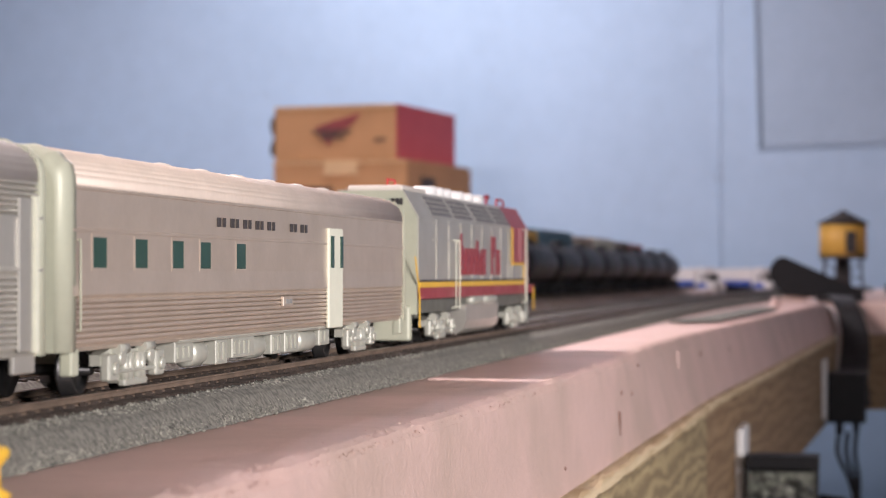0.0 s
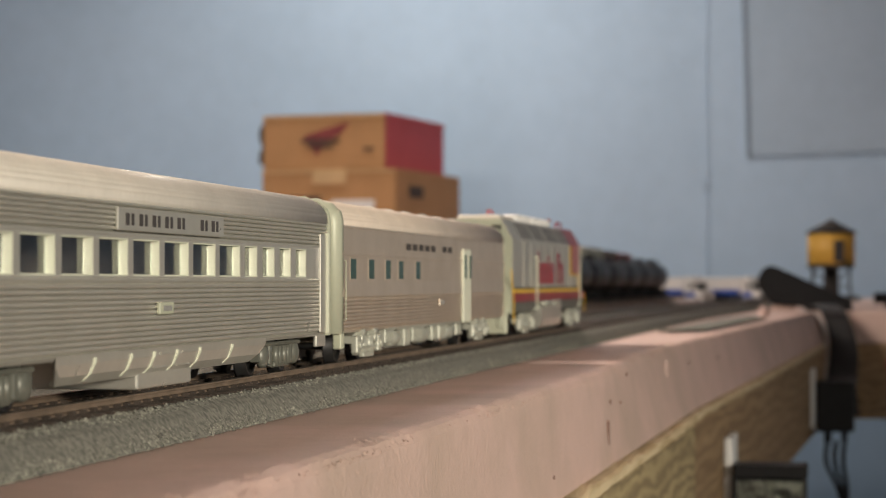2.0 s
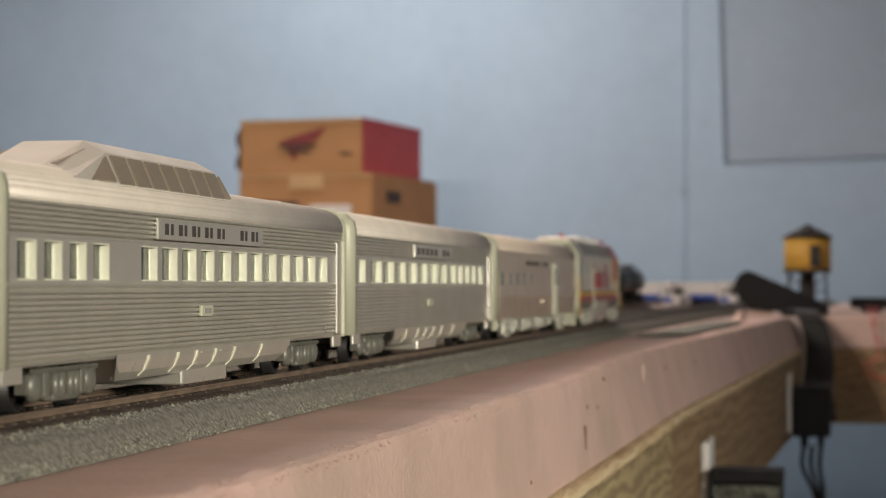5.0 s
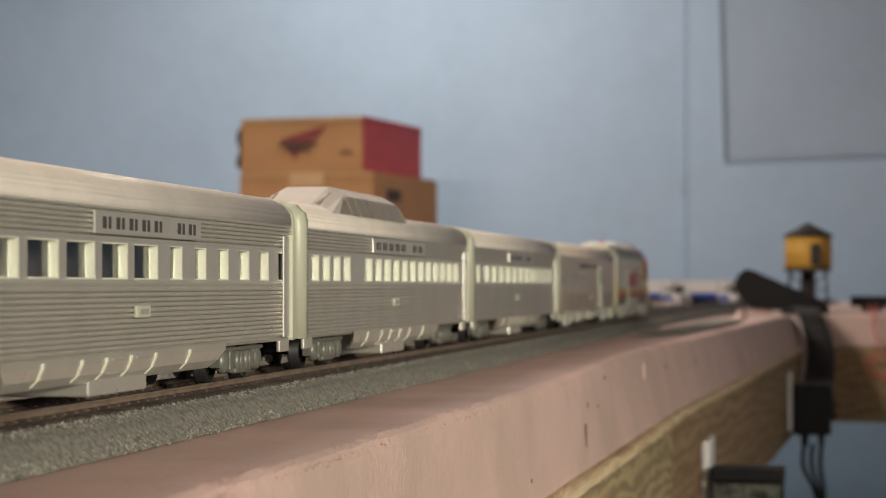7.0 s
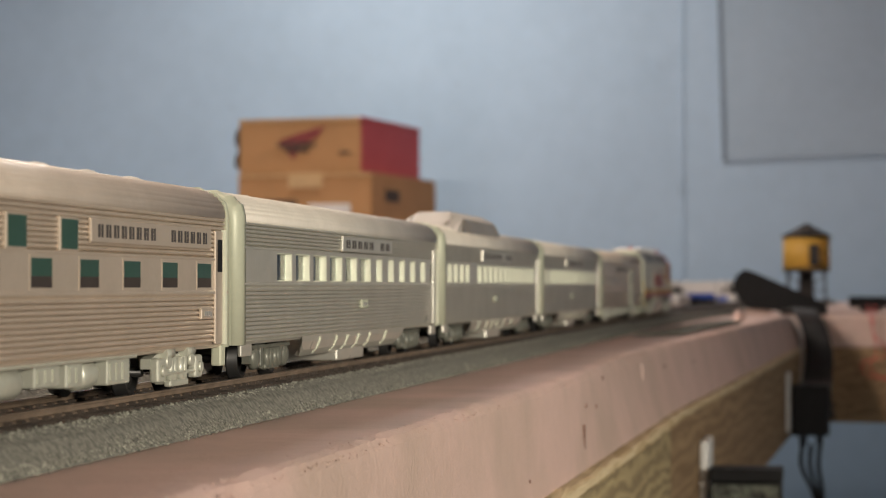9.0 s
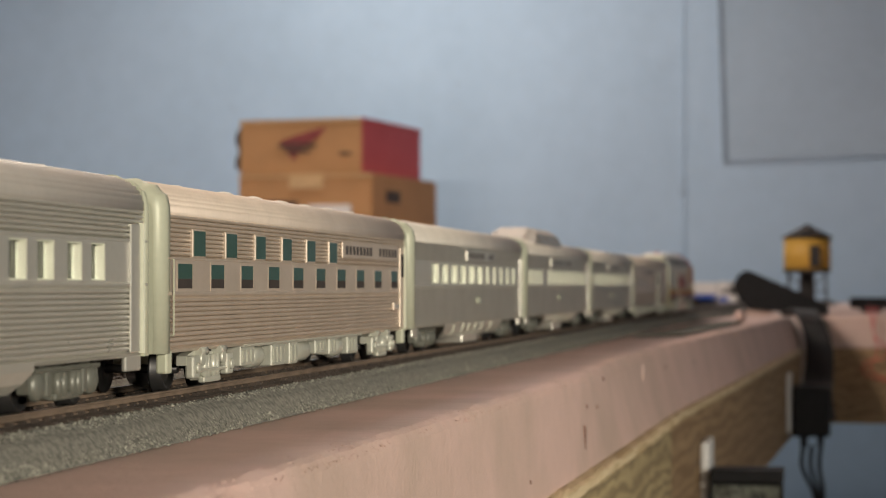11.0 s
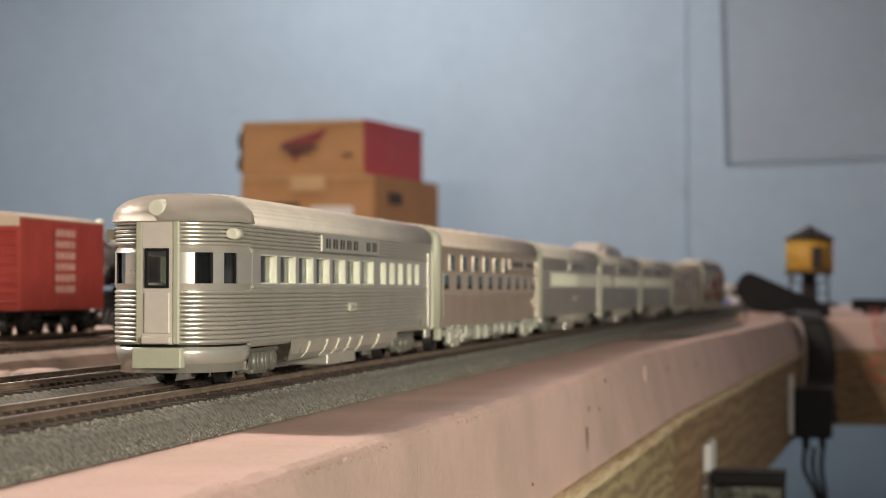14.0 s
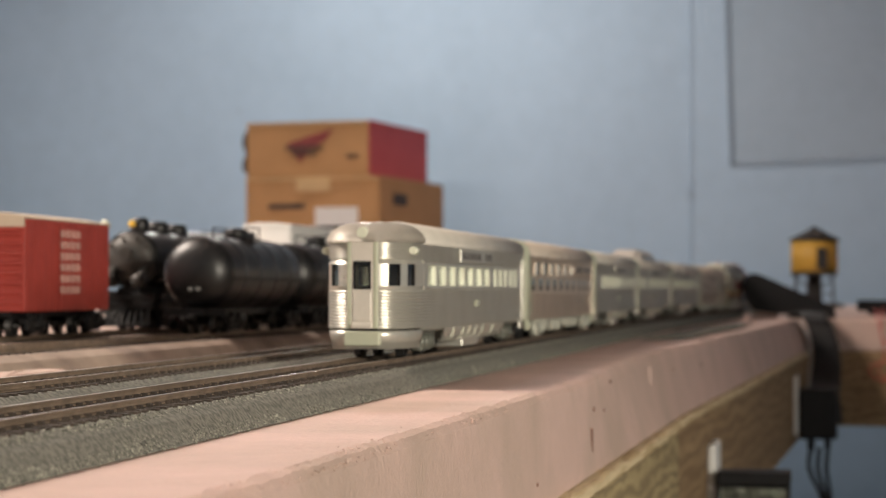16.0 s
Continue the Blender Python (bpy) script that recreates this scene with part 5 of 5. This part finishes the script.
def wall_panel():
    th = empty("door_1", pose(-0.262, 5.2, 1.384, 0, -1.6, 0), "flush blue wall hatch with a dark gap along its edge", "wall hatch", kind="structure")
    part("panel", boxes((0.012, 1.30, -0.006, -0.001, 0.003, 0.95), bevel=0.001), M["panel"], th)
    part("dark_gap", boxes((-0.001, 0.011, -0.007, -0.0005, 0.0, 0.95)), M["gap"], th)
    part("lower_trim", boxes((-0.001, 1.30, -0.0045, -0.0008, -0.004, 0.001)), M["wall"], th)
    seam = finish("trim", boxes((-0.364, -0.358, 5.1965, 5.2, 0.95, 2.44)), M["wall"])
    tagged(seam, "painted-over seam in the blue wall", "trim", kind="structure")
    rnd = random.Random(3)
    for k, (x, z, h) in enumerate(((-0.357, 1.330, 0.020), (-0.366, 1.300, 0.030), (-0.354, 1.305, 0.012), (-1.52, 1.53, 0.010), (-0.93, 1.585, 0.008), (-0.42, 1.62, 0.006))):
        v = [(x + (rnd.random() - 0.5) * 0.007, 5.1985, z + h * j / 5) for j in range(6)]
        bm = bmesh.new()
        for p, q in zip(v, v[1:]):
            tube(bm, p, q, 0.0015, 0.0012, 5)
        tagged(finish("wall_scuff", bm, M["stain"]), "small grey scuff on the blue wall", "scuff", "wall scuffs", "structure")


wall_panel()


def water_tower():
    th = empty("water_tower", pose(-0.034, 2.97, FOAM_Z), "yellow model water tower with a dark conical roof", "water tower")
    R, z0, z1 = 0.0322, 0.060, 0.1045
    t = bmesh.new()
    lathe(t, [(R * 0.9, z0), (R, z0 + 0.001), (R, z1), (R * 0.9, z1 + 0.0005)], "z", 32)
    tank = part("tank", t, M["tower"], th, "yellow wooden tank")
    for z in (z0 + 0.008, z0 + 0.020, z0 + 0.034):
        b = bmesh.new()
        lathe(b, [(R + 0.0001, z), (R + 0.0006, z + 0.0002), (R + 0.0006, z + 0.0008), (R + 0.0001, z + 0.001)], "z", 32)
        part("hoop", b, M["tower"], tank)
    r = bmesh.new()
    lathe(r, [(R + 0.0035, z1), (R + 0.0035, z1 + 0.0012), (R * 0.5, z1 + 0.0115), (0.002, z1 + 0.019), (0.0006, z1 + 0.021)], "z", 24)
    part("roof", r, M["towerroof"], th, "dark conical roof")
    part("hatch", boxes((0.004, 0.018, -R - 0.001, -R + 0.005, z0 + 0.004, z0 + 0.034), bevel=0.0004), M["towerroof"], th, "dark spout frame on the tank")
    part("deck", boxes((-R, R, -R, R, z0 - 0.004, z0), bevel=0.0005), M["towerroof"], th)
    for x in (-1, -0.33, 0.33, 1):
        for y in (-1, 1):
            lg = bmesh.new()
            tube(lg, (x * 0.027, y * 0.025, 0), (x * 0.025, y * 0.023, z0 - 0.003), 0.0016, n=6)
            part("leg", lg, M["towerroof"], th)
    for y in (-0.0242, 0.0242):
        for a, b in (((-0.026, 0.004), (0.026, 0.054)), ((0.026, 0.004), (-0.026, 0.054)), ((-0.027, 0.03), (0.027, 0.03))):
            br = bmesh.new()
            tube(br, (a[0], y, a[1]), (b[0], y, b[1]), 0.0009, n=5)
            part("brace", br, M["towerroof"], th)
    c = bmesh.new()
    tube(c, (0, 0, 0), (0, 0, z0 - 0.003), 0.010, n=14)
    part("riser_pipe", c, M["towerroof"], th)


water_tower()


def controller():
    th = empty("power_controller", pose(-0.1085, 2.662, FOAM_Z, 0, 0, 2), "black plastic throttle box propped up at the table corner", "power supply")
    bm = bmesh.new()
    prism_y(bm, [(-0.0110, 0.0480), (0.0, 0.0570), (0.008, 0.0560), (0.1016, 0.0145), (0.1056, 0.0005), (0.092, 0.0), (0.004, 0.0085), (-0.0092, 0.0250)], 0.0, 0.060)
    bmesh.ops.bevel(bm, geom=bm.edges[:], offset=0.0015, segments=2, affect="EDGES")
    body = part("case", bm, M["black"], th)
    k = bmesh.new()
    tube(k, (-0.004, 0.010, 0.040), (-0.014, 0.010, 0.038), 0.005, 0.004, 12)
    part("knob", k, M["black"], th)
    part("foot", boxes((0.002, 0.034, 0.006, 0.050, 0, 0.0070)), M["foam"], th, "scrap of pink foam under the case")


controller()


def cable(name, points, r, mat, label):
    """A smooth cable through the given points."""
    cu = bpy.data.curves.new(name, "CURVE")
    cu.dimensions, cu.bevel_depth, cu.bevel_resolution, cu.resolution_u = "3D", r, 2, 8
    sp = cu.splines.new("BEZIER")
    sp.bezier_points.add(len(points) - 1)
    for b, p in zip(sp.bezier_points, points):
        b.co = p
        b.handle_left_type = b.handle_right_type = "AUTO"
    cu.materials.append(mat)
    ob = new(name, cu)
    return tagged(ob, label, "cable", "cables at the table corner")


def power_gear():
    # near outlet with a film-wrapped adapter
    y, x = 1.352, edge_x(1.352) + 0.0044
    o = empty("power_outlet", pose(x, y, 0.925), "white outlet plate on the wooden table side", "power outlet", "outlets on the table side")
    part("plate", boxes((0, 0.006, -0.002, 0.055, -0.060, 0.051), bevel=0.002), M["white"], o)
    a = empty("power_adapter", pose(x + 0.0075, y - 0.012, 0.925), "black adapter box wrapped in crumpled clear film", "power adapter", "adapters on the table side")
    part("case", boxes((0, 0.045, 0.0, 0.030, -0.070, 0.026), bevel=0.002), M["black"], a)
    part("lid", boxes((-0.0005, 0.0455, -0.001, 0.030, 0.0262, 0.0345), bevel=0.001), M["black"], a)
    bm = bmesh.new()
    n = 14
    vs = [[bm.verts.new((0.0012 + 0.0426 * i / n, -0.0022 - 0.0016 * abs(noise.noise((i * 0.9, j * 0.7, 3))), -0.068 + 0.093 * j / n)) for j in range(n + 1)] for i in range(n + 1)]
    for i in range(n):
        for j in range(n):
            bm.faces.new((vs[i][j], vs[i + 1][j], vs[i + 1][j + 1], vs[i][j + 1]))
    bmesh.ops.solidify(bm, geom=bm.faces[:], thickness=0.0004)
    part("film_wrap", bm, M["film"], a, "crumpled shiny clear film")
    pl = bmesh.new()
    tube(pl, (0.0455, 0.010, 0.006), (0.062, 0.010, 0.005), 0.0040, 0.0036, 12)
    for k in range(4):
        tube(pl, (0.063 + k * 0.0025, 0.010, 0.005), (0.0645 + k * 0.0025, 0.010, 0.0048), 0.0034, n=10)
    part("plug", pl, M["black"], a)
    px, py = x + 0.080, y - 0.002
    cable("power_cable_run", [(px - 0.010, py, 0.9298), (px + 0.010, py, 0.925), (px + 0.025, py + 0.01, 0.905), (px + 0.03, py + 0.05, 0.80), (px - 0.02, py + 0.2, 0.5)], 0.0022, M["black"], "black power cord from the adapter")
    # far outlet with a large black adapter
    y, x = 2.26, edge_x(2.26) + 0.0044
    o = empty("power_outlet", pose(x, y, 0.95), "white outlet plate on the wooden table side", "power outlet", "outlets on the table side")
    part("plate", boxes((0, 0.0045, 0.0, 0.070, -0.030, 0.032), bevel=0.0015), M["white"], o)
    a = empty("power_adapter", pose(x + 0.006, y, 0.95), "large black plug-in adapter on the table side", "power adapter", "adapters on the table side")
    part("case", boxes((0, 0.040, 0.0, 0.045, -0.034, 0.020), bevel=0.003), M["black"], a)
    part("strain_relief", boxes((0.008, 0.016, 0.015, 0.023, -0.046, -0.0335), bevel=0.001), M["black"], a)
    part("strain_relief", boxes((0.026, 0.033, 0.015, 0.023, -0.044, -0.0335), bevel=0.001), M["black"], a)
    ax, ay = x + 0.006, y + 0.019
    for k in range(3):
        dx = 0.012 + 0.009 * k
        cable("hanging_cable", [(ax + dx, ay, 0.906), (ax + dx - 0.002, ay, 0.885), (ax + dx + 0.010 - 0.004 * k, ay + 0.004, 0.855), (ax + 0.034 - 0.003 * k, ay + 0.004, 0.80), (ax + 0.03, ay + 0.1, 0.45)], 0.0024, M["black"], "black cord hanging below the table")
    # cords that come down over the corner
    for k in range(8):
        dx = 0.0042 * k
        cable("power_cable_run", [(-0.060 + dx, 2.66, FOAM_Z + 0.004), (-0.036 + dx * 0.8, 2.575 - 0.012, FOAM_Z - 0.004), (-0.028 + dx * 0.9, 2.545, FOAM_Z - 0.035), (-0.030 + dx, 2.50, FOAM_Z - 0.07),
                             (-0.034 + dx * 1.1, 2.42, 0.955), (-0.028 + dx, 2.34, 0.93)], 0.0036 - 0.0002 * k, M["black"], "thick black cord over the foam corner")
    cable("thin_wire", [(-0.066, 2.63, FOAM_Z + 0.001), (-0.044, 2.56, FOAM_Z - 0.006), (-0.034, 2.50, FOAM_Z - 0.03), (-0.036, 2.44, FOAM_Z - 0.09)], 0.0010, M["greywire"], "thin grey wire over the foam edge")
    for k in range(2):
        cable("red_wire", [(0.046 + 0.006 * k, 2.75, FOAM_Z + 0.001), (0.046 + 0.006 * k, 2.598, FOAM_Z + 0.001), (0.050, 2.594, FOAM_Z - 0.02), (0.054 + 0.012 * k, 2.595, FOAM_Z - 0.045), (0.046 - 0.01 * k, 2.596, FOAM_Z - 0.062), (0.075, 2.596, FOAM_Z - 0.080)], 0.0007, M["redwire"], "red wire hanging over the far foam edge")


power_gear()


def semi_truck(m):
    th = empty("model_truck", m, "white model semi truck with a blue stripe", "truck", "model trucks by the far tracks")
    tr = boxes((-0.014, 0.014, 0.0, 0.105, 0.0150, 0.0440), bevel=0.0008)
    t = part("trailer", tr, M["white"], th)
    part("stripe", boxes((0.0140, 0.0145, 0.001, 0.104, 0.0152, 0.0240), (-0.0145, -0.0140, 0.001, 0.104, 0.0152, 0.0240)), M["blue"], t, "blue side stripe")
    c = bmesh.new()
    prism_x(c, [(-0.046, 0.0065), (-0.046, 0.0190), (-0.044, 0.0215), (-0.031, 0.0235), (-0.027, 0.0340), (-0.020, 0.0440), (-0.004, 0.0455), (-0.004, 0.0065)], -0.0135, 0.0135)
    bmesh.ops.bevel(c, geom=c.edges[:], offset=0.0008, segments=2, affect="EDGES")
    cab = part("cab", c, M["white"], th, "white cab with rounded hood")
    ws = bmesh.new()
    v = [(-0.0118, -0.0316, 0.0245), (0.0118, -0.0316, 0.0245), (0.0110, -0.0279, 0.0332), (-0.0110, -0.0279, 0.0332)]
    loft(ws, [[Vector(p) for p in v], [Vector(p) + Vector((0, -0.0006, 0.0003)) for p in v]])
    part("windscreen", ws, M["black"], cab)
    part("grille", boxes((-0.0075, 0.0075, -0.0468, -0.0458, 0.0090, 0.0180)), M["greyletters"], cab)
    for s in (-1, 1):
        part("side_window", boxes((*sorted((s * 0.0134, s * 0.0138)), -0.026, -0.016, 0.0255, 0.0335)), M["black"], cab)
        part("door_stripe", boxes((*sorted((s * 0.0134, s * 0.0139)), -0.030, -0.006, 0.0110, 0.0200)), M["blue"], cab)
        for y in (-0.036, 0.002, 0.014, 0.084, 0.096):
            w = bmesh.new()
            tube(w, (s * 0.0085, y, 0.0058), (s * 0.0140, y, 0.0058), 0.0058, n=16)
            wh = part("wheel", w, M["wheel"], th)
            h = bmesh.new()
            tube(h, (s * 0.0138, y, 0.0058), (s * 0.0145, y, 0.0058), 0.0030, n=12)
            part("hub", h, M["white"], wh)
    part("frame", boxes((-0.006, 0.006, -0.042, 0.103, 0.0070, 0.0150)), M["black"], th)
    return th


first_truck = semi_truck(pose(-0.178, 3.50, FOAM_Z, 0, 0, 42))
copy_thing(first_truck, pose(-0.270, 3.48, FOAM_Z, 0, 0, 42))


def freight_body(name, label, m, w, l, h, mat, top_mat, ribs):
    """A boxy freight car on its trucks."""
    th = empty(name, m, label, "freight car", "freight cars behind the tank cars")
    part("body", boxes((-w, w, -l, l, 0.013, h), bevel=0.0008), mat, th)
    for i in range(ribs):
        y = -l + 0.004 + (2 * l - 0.008) * i / (ribs - 1)
        part("side_post", boxes((w - 0.0001, w + 0.0008, y - 0.0006, y + 0.0006, 0.014, h - 0.001)), mat, th)
    r = bmesh.new()
    prism_y(r, [(-w - 0.0004, h - 0.0005), (w + 0.0004, h - 0.0005), (w, h + 0.0010), (w * 0.4, h + 0.0024), (-w * 0.4, h + 0.0024), (-w, h + 0.0010)], -l - 0.0005, l + 0.0005)
    part("roof", r, top_mat, th)
    part("frame", boxes((-0.009, 0.009, -l, l, 0.0095, 0.0130)), M["black"], th)
    for q in (-1, 1):
        make_truck(th, q * (l - 0.022), M["black"], 0.0100)
        make_coupler(th, q * l, q)
    return th


y = 1.40
for name, label, l, h, a, b in (("hopper_car", "white covered hopper car in the yard", 0.085, 0.0665, "white", "white"), ("boxcar", "black gondola-sided car in the yard", 0.060, 0.0700, "black", "black"),
                                ("hopper_car", "white covered hopper car in the yard", 0.085, 0.0655, "white", "white"),
                                ("autorack_car", "teal freight car with a tall body", 0.125, 0.0715, "teal", "teal"), ("boxcar", "yellow boxcar in the yard", 0.080, 0.0695, "tower", "teal"),
                                ("autorack_car", "teal freight car with a tall body", 0.125, 0.0710, "teal", "teal"), ("boxcar", "tan boxcar in the yard", 0.090, 0.0675, "tan", "tan"),
                                ("boxcar", "pale cream boxcar in the yard", 0.095, 0.0685, "cream", "tan"), ("boxcar", "brown boxcar in the yard", 0.080, 0.0665, "dirt", "dirt"),
                                ("boxcar", "bright red boxcar at the far end of the yard", 0.085, 0.0655, "carred", "carred")):
    y += l
    freight_body(name, label, pose(path_x(y, -0.393, False), y, YARD_Z, 0, 0, -0.66), 0.0172, l, h, M[a], M[b], 11)
    y += l + 0.010


def flat_load():
    th = empty("flat_car", pose(0.115, 3.02, FOAM_Z, 0, 0, 88), "low black model car with an orange load", "flat car")
    part("body", boxes((-0.016, 0.016, -0.09, 0.09, 0.006, 0.021), bevel=0.001), M["black"], th)
    part("load", boxes((-0.012, 0.012, -0.045, 0.025, 0.0212, 0.036), bevel=0.003), M["orange"], th, "orange load")
    for q in (-1, 1):
        make_truck(th, q * 0.06, M["black"], 0.0095)


flat_load()


def scraps():
    bm = bmesh.new()
    v = [(-0.135, 1.46), (-0.105, 1.50), (-0.085, 2.02), (-0.105, 2.12), (-0.118, 1.98)]
    loft(bm, [[(x, y, FOAM_Z + 0.0012) for x, y in v], [(x, y, FOAM_Z + 0.0028) for x, y in v]])
    tagged(finish("road_strip", bm, M["ballast"]), "thin grey strip of road sheet lying on the foam", "road strip")
    rnd = random.Random(9)
    for k, (x, y, sx, sy, h) in enumerate(((-0.094, 2.18, 0.006, 0.014, 0.005), (-0.100, 2.33, 0.006, 0.014, 0.010), (-0.285, 0.86, 0.016, 0.070, 0.004), (-0.300, 0.74, 0.010, 0.05, 0.006),
                                           (-0.352, 0.80, 0.012, 0.06, 0.008), (-0.356, 0.93, 0.010, 0.05, 0.006), (-0.278, 1.06, 0.010, 0.07, 0.003), (-0.345, 0.70, 0.02, 0.035, 0.010),
                                           (-0.26, 3.30, 0.05, 0.05, 0.008), (-0.18, 3.25, 0.04, 0.03, 0.007), (-0.14, 2.85, 0.02, 0.05, 0.006), (-0.215, 3.15, 0.03, 0.02, 0.008))):
        bm = bmesh.new()
        rings = []
        for f, r in ((0, 1.0), (0.5, 0.92), (0.85, 0.7), (1.0, 0.3)):
            rings.append([(x + sx * r * math.cos(a) * (1 + 0.3 * noise.noise((a * 2, k, f))), y + sy * r * math.sin(a) * (1 + 0.3 * noise.noise((a * 2, k + 9, f))), FOAM_Z + h * f - 0.0003 + 0.001 * noise.noise((a * 3, f * 5, k)) * f)
                          for a in [2 * math.pi * i / 18 for i in range(18)]])
        loft(bm, rings)
        tagged(finish("foam_scrap", bm, M["foam"]), "flat pale scrap of foam lying on the table", "scrap", "scraps on the table")


scraps()


def yard_ground():
    bm = bmesh.new()
    nx, ny = 20, 150
    vs = [[bm.verts.new((-0.262 - 0.26 * i / nx, 0.25 + 4.2 * j / ny, FOAM_Z + 0.0009 + (0.0028 * max(-0.25, noise.noise((i * 0.55, j * 0.45, 6))) + 0.0012) * (0 if i in (0, nx) else 1))) for j in range(ny + 1)] for i in range(nx + 1)]
    for i in range(nx):
        for j in range(ny):
            f = bm.faces.new((vs[i][j], vs[i + 1][j], vs[i + 1][j + 1], vs[i][j + 1]))
            f.smooth = True
    tagged(finish("ground", bm, M["yard"]), "brown scenic ground of the yard with pink foam showing", "ground", kind="structure")


M["yard"] = material("patchy_yard_ground", (0.52, 0.41, 0.35), 0.9, grain=(0.24, 0.185, 0.145), var=0.3, var_scale=22, bump=0.7, bump_scale=400)
yard_ground()


def push_pin():
    th = empty("push_pin", pose(-0.1372, 0.311, FOAM_Z), "small yellow plastic push pin in the foam", "push pin")
    b = bmesh.new()
    lathe(b, [(0.0038, 0.0001), (0.0040, 0.0008), (0.0024, 0.0018), (0.0022, 0.0050), (0.0036, 0.0068), (0.0038, 0.0078), (0.0030, 0.0084), (0.0004, 0.0086)], "z", 20)
    part("head", b, M["yellow"], th)


push_pin()


def motions():
    """The train runs along the main track at an even pace; its wheels roll."""
    times = [0.5 * i for i in range(33)]

    def at(y):
        slope = max(0.0, y - 1.55) / 22.0
        return pose(path_x(y), y, RZ, 0, 0, -math.degrees(math.atan(slope)))

    for car, y in TRAIN:
        walk(car, [(t, at(y + SPEED * t)) for t in times])
        for ob in car.children_recursive:
            if ob.name.startswith("wheelset"):
                p = ob.location.copy()
                walk(ob, [(k / 15, pose(*p, -math.degrees(SPEED * k / 15 / 0.0053))) for k in range(241)])


# ---- place the train ----
TAIL = 0.380 - 5 * PITCH
TRAIN = [(observation(), TAIL + 0.5 * PITCH), (sleeper(), TAIL + 1.5 * PITCH)]
first = coach(LOUNGE, 0.0)
TRAIN += [(first, TAIL + 2.5 * PITCH), (dome_car(), TAIL + 3.5 * PITCH), (coach(LEAD, -0.016), TAIL + 4.5 * PITCH), (baggage(), TAIL + 5.5 * PITCH),
          (locomotive(), 0.8355)]

tank = tank_car()
tank.matrix_basis = pose(-0.323, 1.099, YARD_Z)
for i in range(1, 13):
    copy_thing(tank, pose(path_x(1.099 + i * 0.168, -0.323, False), 1.099 + i * 0.168, YARD_Z, 0, 0, -0.66))
boxcar().matrix_basis = pose(-0.393, 0.985, YARD_Z)
steam_engine().matrix_basis = pose(-0.393, 1.125, YARD_Z)

motions()
